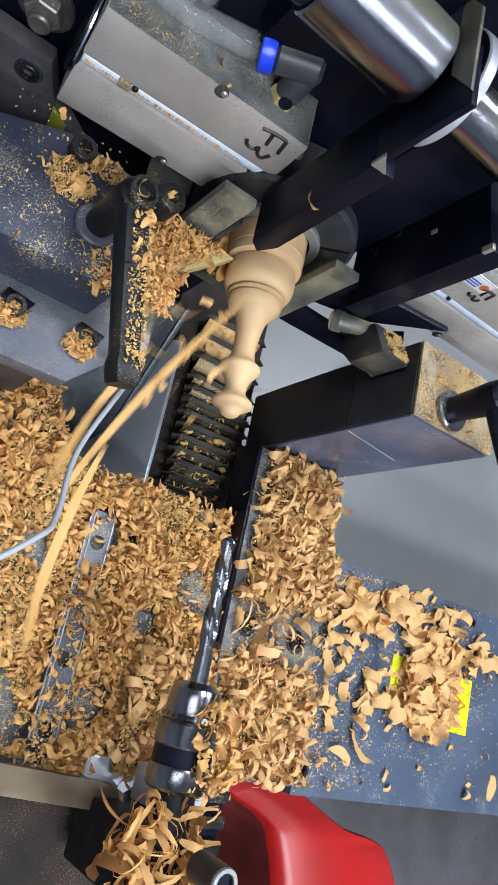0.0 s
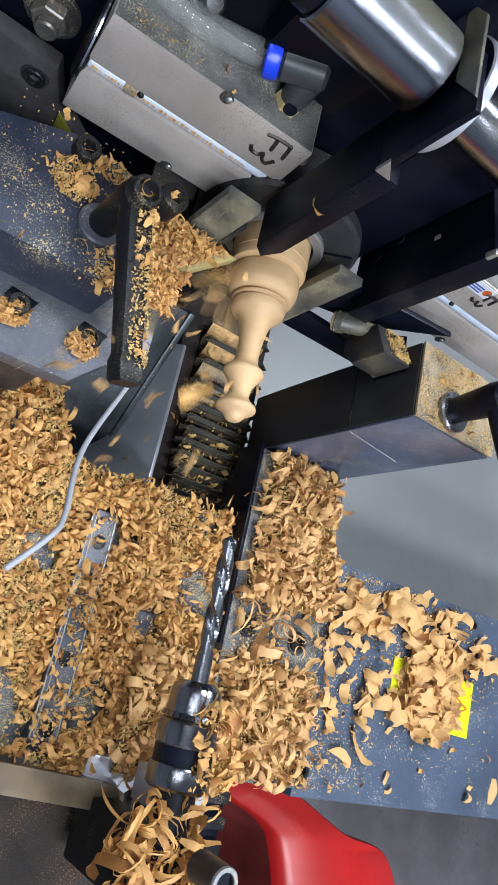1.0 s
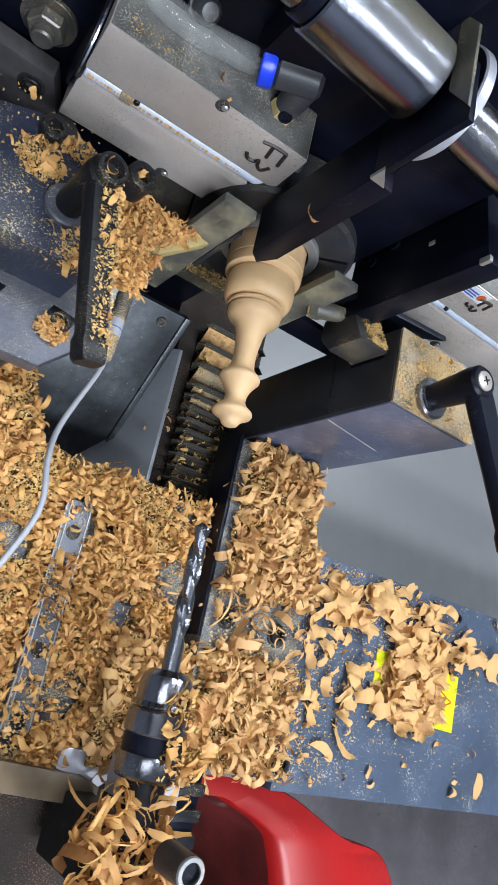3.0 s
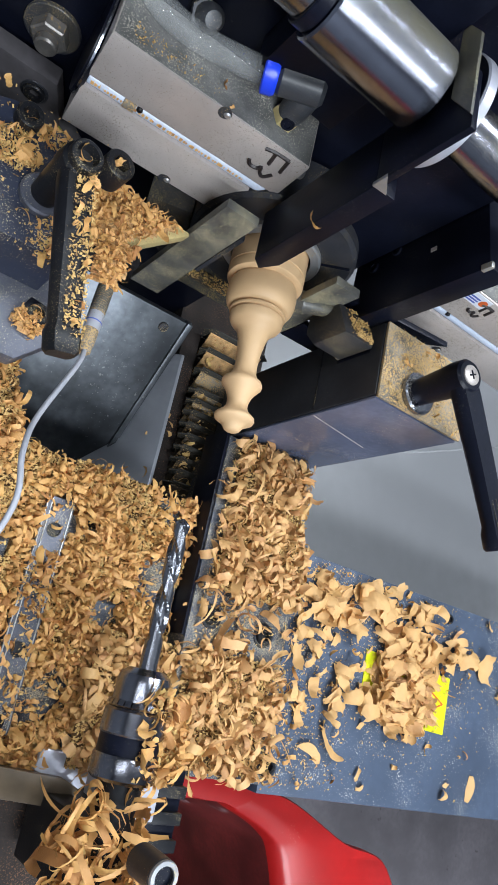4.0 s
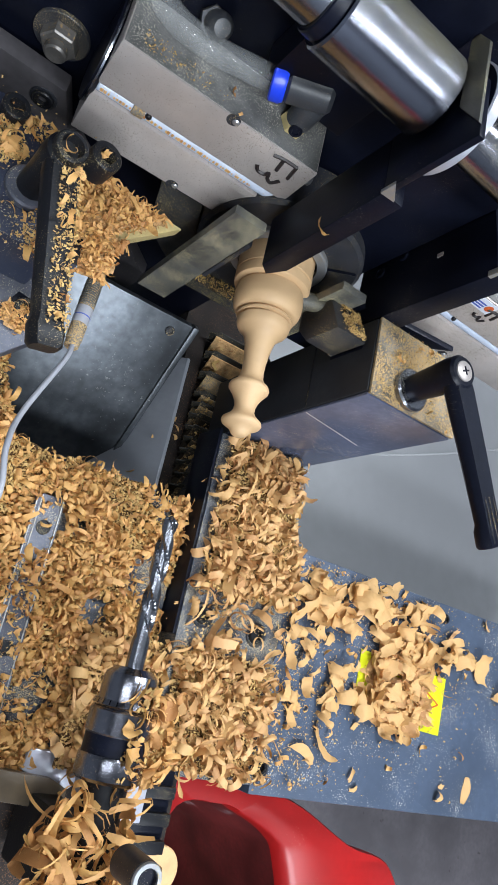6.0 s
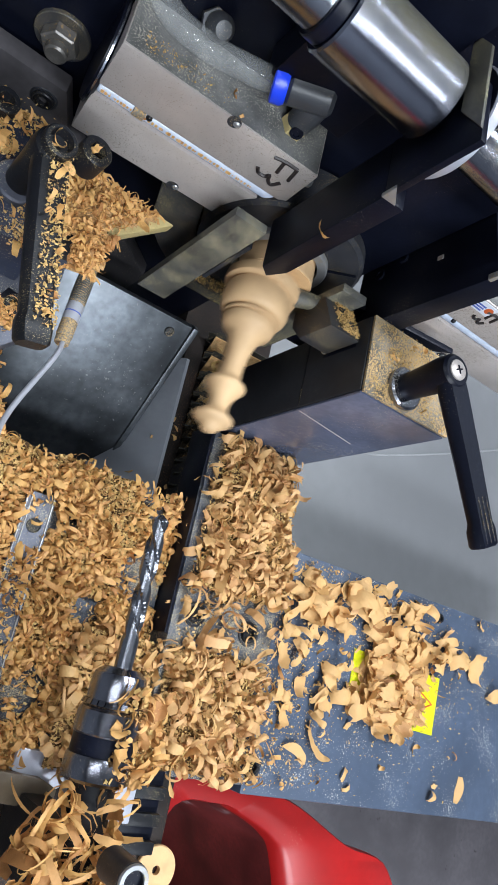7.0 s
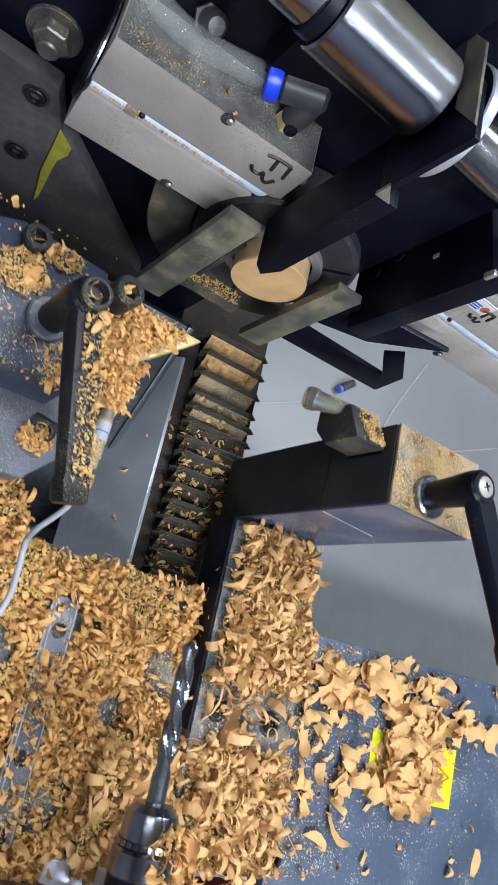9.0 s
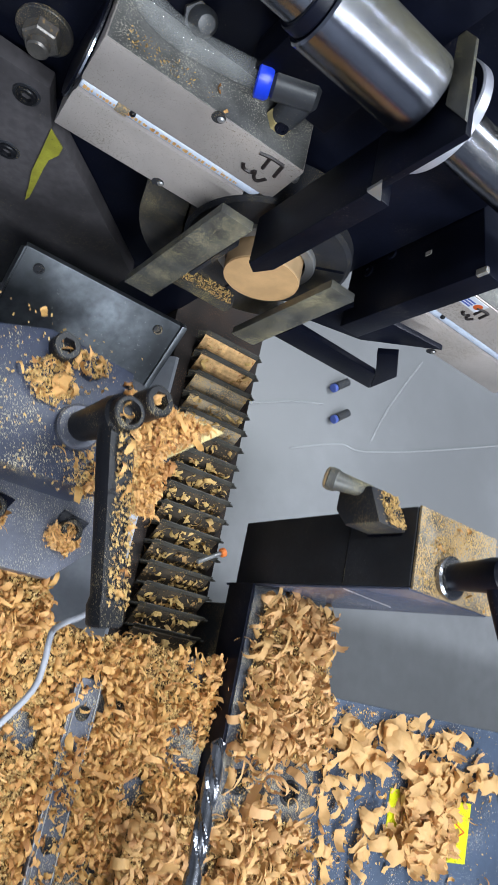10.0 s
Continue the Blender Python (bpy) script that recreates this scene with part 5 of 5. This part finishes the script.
def shavings():
    # on the left half of the table
    def left_h(x, y):
        return -0.0140 + lumps(x, y) + (0.0030 if -0.175 < x < -0.155 else 0) - 0.006 * max(0, (x + 0.090) / 0.025) * (y > -0.012)

    def left_k(x, y):
        top = 0.078 if x > -0.201 else min(0.128, 0.078 + (-0.201 - x) * 3.0)
        low = -0.104 if x > -0.172 else -0.098
        if y > top + 0.004 * noise.noise(Vector((x * 90, 0, 0))) or y < low:
            return 0
        if -0.1755 < x < -0.1545 and y < 0.052:
            return 0.26 if noise.noise(Vector((x * 40, y * 40, 3.3))) < 0.1 else 0.08
        bare = noise.noise(Vector((x * 34, y * 34, 0.6)))
        return 1.0 if bare < 0.20 else 0.12
    heap("shavings_heap", 11, 5200, (-0.300, -0.0665, -0.135, 0.13), left_h, "deep litter of curled wood shavings on the table", (0.006, 0.030), 0.22, chips=60000, keep=left_k, grain=0.85, wide=(0.0015, 0.0046), roll=(0.0014, 0.0044), sheets=0.08,
         curl_keep=lambda x, y: 1.0 if noise.noise(Vector((x * 30, y * 30, 5.5))) > -0.12 else 0.28, grid=0.004)

    # on the tool plate
    def plate_h(x, y):
        return 0.0035 + 0.4 * lumps(x, y) + (0.0025 if y > 0.015 else 0)

    def plate_k(x, y):
        if x > 0.013 and y > 0.069:
            return 0
        if y > 0.022:
            return 1.0 if x > -0.052 else 0.35
        if y > -0.018:
            return 0.16 if x < -0.012 else 0.05
        return 0.78 if x < 0.012 else 0.45
    heap("shavings_heap", 12, 900, (-0.060, 0.024, -0.092, 0.130), plate_h, "curled pale shavings heaped on the tool plate", (0.010, 0.044), 0.22, chips=16000, keep=plate_k, grain=0.75, wide=(0.0026, 0.0070), roll=(0.0026, 0.0066), sheets=0.12, curl=M_PALE)

    # under and behind the drill, by the front edge
    def front_k(x, y):
        return 0.9

    heap("shavings_heap", 13, 230, (-0.120, -0.062, -0.100, -0.020), lambda x, y: -0.004 + lumps(x, y), "larger curls of shavings in front of the drill", (0.012, 0.046), 0.25, chips=3600, keep=front_k, grain=0.8, wide=(0.0030, 0.0075), roll=(0.0030, 0.0070), sheets=0.12, curl=M_PALE)

    # dust and fine chips between the shavings on the side table
    def side_k(x, y):
        a = math.exp(-(((x - 0.155) / 0.07) ** 2 + ((y + 0.004) / 0.04) ** 2))
        b = math.exp(-((x - 0.03) / 0.045) ** 2)
        c = 0.30 * math.exp(-((y - 0.052) / 0.03) ** 2) * (1 if x < 0.21 else 0.2)
        return min(1, 0.010 + 0.4 * a + 0.7 * b + c)
    heap("scattered_chips", 14, 60, (0.024, 0.33, -0.095, 0.066), lambda x, y: -0.0022, "fine chips scattered on the blue side table", (0.003, 0.009), 0.8, chips=12000, bed=False, keep=side_k, grain=0.65)

    # under the single shavings that bury the sticker
    def drift_k(x, y):
        a = ((x - 0.160) / 0.046) ** 2 + ((y + 0.010) / 0.032) ** 2 + 0.5 * noise.noise(Vector((x * 70, y * 70, 4)))
        b = ((x - 0.115) / 0.095) ** 2 + ((y - 0.040) / 0.012) ** 2 + 0.8 * noise.noise(Vector((x * 60, y * 60, 9)))
        if x > 0.186 and y < 0.006 or x < 0.121 and -0.016 < y < 0.011:
            return 0
        return 1.0 if a < 0.95 else 0.30 if b < 0.8 else 0
    heap("shavings_drift", 25, 150, (0.026, 0.215, -0.046, 0.058), lambda x, y: -0.0015, "crumpled pale shavings drifted over the yellow sticker", (0.010, 0.022), 0.90, chips=900, bed=False, keep=drift_k, wide=(0.005, 0.011), roll=(0.005, 0.018), sheets=0.75, curl=M_PALE)

    # on the left tool post and its cutter
    def post_k(x, y):
        ragged = 0.003 * noise.noise(Vector((x * 240, y * 240, 7)))
        over = 0.759 * (y - 0.1600) - 0.652 * (x + 0.2130)
        on_cutter = over > 0.0022 + ragged and y < 0.1910 and x < -0.1850 + 2 * ragged
        below = 0.130 < y <= 0.163 and -0.226 < x < -0.2060 - 0.28 * (0.150 - y) + 2 * ragged
        return 1.0 if on_cutter or below else 0.0

    def post_h(x, y):
        return 0.0995 + 0.004 * math.exp(-(((x + 0.219) / 0.010) ** 2 + ((y - 0.170) / 0.03) ** 2)) + 0.5 * lumps(x, y) + 0.014 * math.exp(-(((x + 0.2185) / 0.012) ** 2 + ((y - 0.122) / 0.026) ** 2))
    heap("shavings_heap", 15, 150, (-0.240, -0.180, 0.116, 0.200), post_h, "orange-brown shavings caked on the turning cutter", (0.004, 0.010), 0.75, chips=2600, keep=post_k, grid=0.0016, under=M_CAKE, wide=(0.001, 0.003))

    def block_k(x, y):
        ragged = 0.5 * noise.noise(Vector((x * 150, y * 150, 2)))
        a = 1.0 if ((x + 0.2755) / 0.0125) ** 2 + ((y - 0.1790) / 0.0110) ** 2 + ragged < 1 else 0
        c = 0.8 if ((x + 0.2600) / 0.012) ** 2 + ((y - 0.1950) / 0.006) ** 2 + ragged < 1 else 0
        b = 0.7 * math.exp(-(((x + 0.246) / 0.010) ** 2 + ((y - 0.140) / 0.014) ** 2))
        return min(1, 0.03 + a + b + c)
    heap("shavings_heap", 16, 60, (-0.312, -0.236, 0.132, 0.210), lambda x, y: 0.0992, "brown chips and dust on the blue tool post", (0.003, 0.008), 0.7, grain=0.6, chips=9000, keep=block_k, grid=0.003)

    # mounds over the slotted plate's screws
    for k, x in enumerate((-0.2735, -0.2330)):
        heap("caked_dust", 41 + k, 8, (x - 0.012, x + 0.008, 0.110, 0.1245), lambda px, py: 0.0615 + 0.0045 * math.exp(-(((px - x + 0.002) / 0.007) ** 2 + ((py - 0.117) / 0.006) ** 2)), "pale sawdust heaped on a slot screw", (0.003, 0.008), 0.6, chips=700, grain=0.6,
             keep=lambda px, py: 1.0 if ((px - x + 0.002) / 0.0095) ** 2 + ((py - 0.117) / 0.0070) ** 2 < 1 else 0.08, grid=0.0016, under=M_CAKE)

    # caked dust on the right tool post's cap
    heap("caked_dust", 17, 6, (-0.0545, 0.0195, 0.136, 0.184), lambda x, y: 0.1370, "brown and yellow sawdust caked on the tool post cap", (0.003, 0.006), 0.8, chips=2600, bed=False, grain=0.5,
         keep=lambda x, y: min(1, 0.15 + 0.85 * (noise.noise(Vector((x * 50, y * 50, 2))) > -0.15) * math.exp(-((x + 0.036) / 0.035) ** 2)), grid=0.0025)

    heap("caked_dust", 43, 0, (-0.0755, -0.0580, 0.1690, 0.1905), lambda x, y: 0.1286 - 0.458 * (y - 0.1675), "pale sawdust caked on the tool holder", (0.003, 0.005), 0.8, chips=1500, bed=False, grain=0.5,
         keep=lambda x, y: 1.0 if noise.noise(Vector((x * 120, y * 120, 3))) > -0.35 and x > -0.0735 + 0.2 * abs(y - 0.180) else 0.12)

    # curls in the sockets of the lever and the cutter's screw
    heap("socket_curls", 26, 2, (-0.2545, -0.2515, 0.1620, 0.1650), lambda x, y: 0.1395, "small curls caught in the lever socket", (0.006, 0.010), 0.8, bed=False, wide=(0.002, 0.003), roll=(0.0025, 0.0035))
    heap("socket_curls", 27, 2, (-0.2370, -0.2340, 0.1775, 0.1805), lambda x, y: 0.1300, "small curls caught in the screw socket", (0.006, 0.010), 0.8, bed=False, wide=(0.002, 0.003), roll=(0.0025, 0.0035))

    # on the lever's arm
    def lever_k(x, y):
        s = (0.1636 - y) / 0.0868
        return 0.75 if abs(x - (-0.2531 + 0.0184 * s) - 0.0022) < 0.0050 else 0
    heap("caked_dust", 18, 12, (-0.264, -0.228, 0.085, 0.160), lambda x, y: 0.1404, "yellow sawdust stuck along the clamping lever", (0.003, 0.006), 0.75, chips=2600, bed=False, keep=lever_k, grain=0.62)

    # on the drill bracket
    def brk_h(x, y):
        return 0.098 + 0.012 * math.exp(-(((x + 0.137) / 0.018) ** 2 + ((y + 0.128) / 0.022) ** 2)) + 0.006 * noise.noise(Vector((x * 60, y * 60, 5)))
    heap("shavings_heap", 19, 190, (-0.162, -0.122, -0.165, -0.090), brk_h, "long loose curls heaped on the drill bracket", (0.018, 0.060), 0.15, chips=80, bed=False, wide=(0.0020, 0.0055), roll=(0.0045, 0.0100))
    # on the chuck
    heap("shavings_heap", 20, 80, (-0.141, -0.112, -0.084, -0.044), lambda x, y: 0.1095 - 0.45 * max(0, x + 0.136), "yellowish shavings stuck to the drill chuck", (0.007, 0.017), 0.6, chips=260, bed=False, sheets=0.5, wide=(0.002, 0.006))

    # on the headstock's ledges
    heap("caked_dust", 22, 0, (-0.184, -0.138, 0.2160, 0.2255), lambda x, y: 0.0345, "yellow sawdust on the ledge below the bush", (0.003, 0.005), 0.8, slides=False, chips=700, bed=False, grain=0.5)
    heap("caked_dust", 23, 3, (-0.288, -0.200, 0.228, 0.238), lambda x, y: 0.1572, "yellow sawdust on top of the air cylinder", (0.003, 0.005), 0.8, slides=False, chips=420, bed=False, grain=0.45)
    heap("bin_shavings", 24, 60, (0.00, 0.11, -0.30, -0.17), lambda x, y: -0.318, "few shavings at the bottom of the red bin", (0.01, 0.02), 0.6, slides=False, chips=200, bed=False)


def loose_shavings():
    """Single large shavings on the side table; each could be picked up."""
    rnd = random.Random(31)
    spots = []
    for _ in range(120):
        x, y = 0.100 + 0.135 * rnd.random(), -0.054 + 0.090 * rnd.random()
        d = ((x - 0.160) / 0.062) ** 2 + ((y + 0.008) / 0.042) ** 2
        if d < 1.1 and not (x > 0.188 and y < 0.008) and not (x < 0.124 and -0.018 < y < 0.013):
            spots.append((x, y, 0.0008 + 0.0060 * rnd.random() * max(0, 1.2 - d), 1.15))
    # smaller clusters along the far edge and towards the front
    for cx, cy, n, sx, sy, size in ((0.0665, 0.0340, 14, 0.013, 0.011, 1.1), (0.1220, 0.0400, 16, 0.020, 0.009, 1.2), (0.1800, 0.0560, 4, 0.007, 0.005, 1.1), (0.2250, 0.0260, 9, 0.014, 0.007, 1.15),
                                    (0.0860, -0.0330, 9, 0.013, 0.006, 0.9), (0.0980, 0.0560, 4, 0.006, 0.005, 1.1), (0.0770, -0.0110, 5, 0.012, 0.005, 1.0), (0.0450, 0.0300, 14, 0.011, 0.020, 0.9),
                                    (0.0400, -0.0200, 10, 0.010, 0.022, 0.8)):
        for _ in range(n):
            spots.append((cx + rnd.gauss(0, sx), cy + rnd.gauss(0, sy), 0.003 * rnd.random(), size))
    for _ in range(26):
        spots.append((rnd.uniform(0.030, 0.125), rnd.uniform(-0.050, 0.055), 0.0, rnd.uniform(0.3, 0.6)))
    for x, y, size in ((0.2182, -0.0872, 0.7), (0.2230, -0.0800, 0.4), (0.2904, 0.0034, 1.0), (0.2630, 0.0620, 0.9), (0.1369, 0.0640, 0.8), (0.1150, -0.0800, 0.5), (0.1200, -0.0900, 0.4),
                       (0.1550, -0.0720, 0.5), (0.2050, 0.0050, 0.4)):
        spots.append((x, y, 0.0, size))
    for x, y, lift, s in spots:
        verts, faces = [], []
        if rnd.random() < 0.72:
            flake(rnd, tumble(rnd, 0.90), rnd.uniform(0.013, 0.026) * s, rnd.uniform(0.008, 0.016) * s, verts, faces)
        else:
            ribbon(rnd, tumble(rnd, 0.85), rnd.uniform(0.012, 0.026) * s, rnd.uniform(0.004, 0.008) * s, rnd.uniform(0.005, 0.012), verts, faces, 3, 10)
        low = min(v[2] for v in verts)
        loose(verts, faces, low, x, y, lift)
    # long hooked curls that lie apart
    for x, y, ln, turn, radius in ((0.0790, -0.0660, 0.040, -0.75, 0.021), (0.0640, -0.0690, 0.026, 2.7, 0.020), (0.2550, -0.0800, 0.022, 1.35, 0.040), (0.1230, 0.0600, 0.018, 0.5, 0.010)):
        verts, faces = [], []
        for i in range(19):
            a = (i / 18 - 0.5) * ln / radius
            wide = 0.0032 * (1 - 0.75 * abs(i / 9 - 1) ** 3) * (1 + 0.08 * math.sin(7 * a))
            for w in (-1, 0, 1):
                p = Matrix.Rotation(turn, 3, "Z") @ Vector(((radius + w * wide) * math.sin(a), radius - (radius + w * wide) * math.cos(a), 0.0016 * (w + 1) + 0.0020 * math.cos(2.2 * a) + 0.0004 * math.sin(15 * a + w)))
                verts.append(p[:])
        faces = [(3 * i + j, 3 * i + j + 1, 3 * i + j + 4, 3 * i + j + 3) for i in range(18) for j in range(2)]
        loose(verts, faces, min(v[2] for v in verts), x, y, 0.0)


def loose(verts, faces, low, x, y, lift):
    ob = new("wood_shaving", mesh_of("wood_shaving", [(v[0], v[1], v[2] - low) for v in verts], faces, M_PALE))
    at = Vector((min(0.45, max(0.030, x)), max(-0.098, min(0.064, y)), -0.0029 + lift))
    ob.location = at
    tagged(ob, "thin curled pale wood shaving lying on the blue table", "wood shaving", "loose shavings on the side table")
    SLIDING.append((ob, at))


def arm_curl():
    """A small curl that rests on the clamp arm until the machine shakes it off."""
    verts, faces = [], []
    ribbon(random.Random(5), Vector((-0.37, -0.35, 0.86)).to_track_quat("Y", "Z").to_matrix().to_4x4(), 0.016, 0.0028, 0.0052, verts, faces, 3, 14)
    return tagged(new("wood_shaving", mesh_of("wood_shaving", verts, faces, M_SHAVE)), "small curled shaving caught on the black clamp arm", "wood shaving")


FLYERS = []


def flying_shavings():
    """Shavings thrown off the cutter while it turns the piece: long strands first, then shorter curls and chips."""
    rnd = random.Random(77)
    count = 300
    for i in range(count):
        verts, faces = [], []
        start = -0.30 + 2.48 * i / count + rnd.uniform(-0.02, 0.02)
        slow, rest, material = 1.0, -0.15, M_PALE
        if start < 0.62 and i % 4 == 1:
            ribbon(rnd, Matrix.Rotation(rnd.uniform(1.0, 1.4), 4, "Z") @ Matrix.Translation((-0.045, 0, 0)), rnd.uniform(0.05, 0.09), rnd.uniform(0.0030, 0.0065), rnd.uniform(0.03, 0.08), verts, faces, 3, 24)
            v = (rnd.uniform(-0.75, -0.35), rnd.uniform(-1.9, -1.3), rnd.uniform(-0.2, 0.4))
            slow, rest, material = 0.15, -0.031, M_SHAVE
        elif i % 6 == 0:
            ribbon(rnd, Matrix(), rnd.uniform(0.014, 0.032), rnd.uniform(0.003, 0.006), rnd.uniform(0.006, 0.012), verts, faces, 3, 12)
            v = (rnd.uniform(-0.9, -0.2), rnd.uniform(-2.0, -1.0), rnd.uniform(0.20, 1.00))
            rest, material = -0.031, M_SHAVE
        else:
            ribbon(rnd, Matrix(), rnd.uniform(0.008, 0.022), rnd.uniform(0.0020, 0.0050), rnd.uniform(0.004, 0.012), verts, faces, 3, 8)
            v = (rnd.uniform(0.20, 0.50), rnd.uniform(-0.7, -0.1), rnd.uniform(-0.2, 0.30)) if i % 4 == 0 else (rnd.uniform(-0.60, 0.05), rnd.uniform(-0.85, -0.25), rnd.uniform(-0.2, 0.50))
            if i % 4 == 0:
                rest = -0.066
        ob = new("flying_shaving", mesh_of("flying_shaving", verts, faces, material))
        tagged(ob, "pale curled shaving thrown off the cutter", "wood shaving", "shavings in the air")
        spin = [slow * rnd.uniform(-14, 14) for _ in range(3)]
        cut = Vector((-0.176 - 0.008 * rnd.random(), 0.193 - 0.02 * rnd.random(), 0.088))
        FLYERS.append((ob, start, cut, Vector(v), spin, rest))
    # small chips that hang about the cutter like a cloud
    for i in range(290):
        verts, faces = [], []
        ribbon(rnd, Matrix(), rnd.uniform(0.004, 0.010), rnd.uniform(0.0016, 0.0036), rnd.uniform(0.003, 0.008), verts, faces, 3, 6)
        ob = new("flying_chip", mesh_of("flying_chip", verts, faces, M_PALE))
        tagged(ob, "small pale wood chip thrown off the cutter", "wood chip", "chips in the air")
        cut = Vector((-0.178 - 0.010 * rnd.random(), 0.190 - 0.03 * rnd.random(), 0.084))
        v = Vector((rnd.uniform(-0.55, 0.30), rnd.uniform(-0.75, -0.15), rnd.uniform(-0.1, 0.65)))
        FLYERS.append((ob, 0.25 + 1.92 * i / 290, cut, v, [rnd.uniform(-12, 12) for _ in range(3)], -0.15))


def fly_rows(start, cut, v, spin, rest):
    """Poses of one shaving: part of the wood at first, it is cut off, flies, drops and settles."""
    g = 1.7 if rest < -0.1 else 4.2
    land = (v.z + math.sqrt(v.z * v.z + 4 * g * (cut.z - rest))) / (2 * g)
    inside = Matrix.Translation((AX, 0.250, AZ))

    def at(t):
        if t < start:
            return inside
        s = min(t - start, land)
        return Matrix.Translation(cut + v * s + Vector((0, 0, -g)) * s * s) @ Euler([a * s for a in spin]).to_matrix().to_4x4()
    rows = [(t, at(t)) for t in [x / 20 for x in range(51)]]
    if rest < -0.05:
        return rows + [(10.0, at(10.0))]
    # those that fell on the table go with it
    x0, y0 = [(x, y) for t, x, y in SLIDE if t <= 2.2][-1]
    return rows + [(t, Matrix.Translation((x - x0, y - y0, 0)) @ at(10.0)) for t, x, y in SLIDE if t > 2.5]


# ---------------------------------------------------------------- build
room()
machine_bed()
bellows()
headstock()
side_plate()
hex_bolt()
cylinders()
hose()
grippers()
guide_rods()
tray_clutter()
red_bin()
piece = workpiece()
cross_slide()
warning_sticker()
right_post()
left_post()
sensor()
drill()
drill_bracket()
disc = wood_disc()
oil_pipe()
shavings()
loose_shavings()
flying_shavings()
curl_on_arm = arm_curl()


def motions():
    # the cross slide and all that it carries
    for ob, base in SLIDING:
        walk(ob, [(t, Matrix.Translation(base + Vector((x, y, 0)))) for t, x, y in SLIDE])
    # the turned piece spins in the bush until it is parted off, then drops
    roll = 13 * 360
    rows = [(k / 10, pose(AX, 0.2055, AZ, 0, roll * k / 69, 0)) for k in range(70)]
    rows += [(7.0, pose(-0.157, 0.2035, 0.088, 1, roll, -7)), (7.1, pose(-0.1665, 0.170, 0.0593, 14, roll, -14)), (7.2, pose(-0.199, 0.135, -0.003, 52, roll, -20)),
             (7.3, pose(-0.205, 0.070, -0.108, 8, roll, -70)), (7.4, pose(-0.200, -0.045, -0.126, 0, roll, -92)), (10.0, pose(-0.200, -0.045, -0.126, 0, roll, -92))]
    walk(piece, rows)
    # the offcut slides out from below the table
    walk(disc, [(0.0, pose(-0.0337 + 0.02, -0.1622 + 0.11, -0.0790)), (5.3, pose(-0.0337 + 0.02, -0.1622 + 0.11, -0.0790)), (6.0, pose(-0.0337, -0.1622, -0.0790)), (10.0, pose(-0.0337, -0.1622, -0.0790))])
    for pl, i in PLEATS:
        walk(pl, pleat_rows(i))
    for (link, i), rows in zip(LINKS, cable_rows()):
        walk(link, rows)
    walk(curl_on_arm, [(0.0, pose(-0.1855, 0.1840, 0.1765)), (8.1, pose(-0.1855, 0.1840, 0.1765)), (8.3, pose(-0.192, 0.165, 0.10, 60, 20, 0)), (8.5, pose(-0.195, 0.150, -0.105, 80, 40, 0)), (10.0, pose(-0.195, 0.150, -0.105, 80, 40, 0))])
    for ob, *flight in FLYERS:
        walk(ob, fly_rows(*flight))


motions()
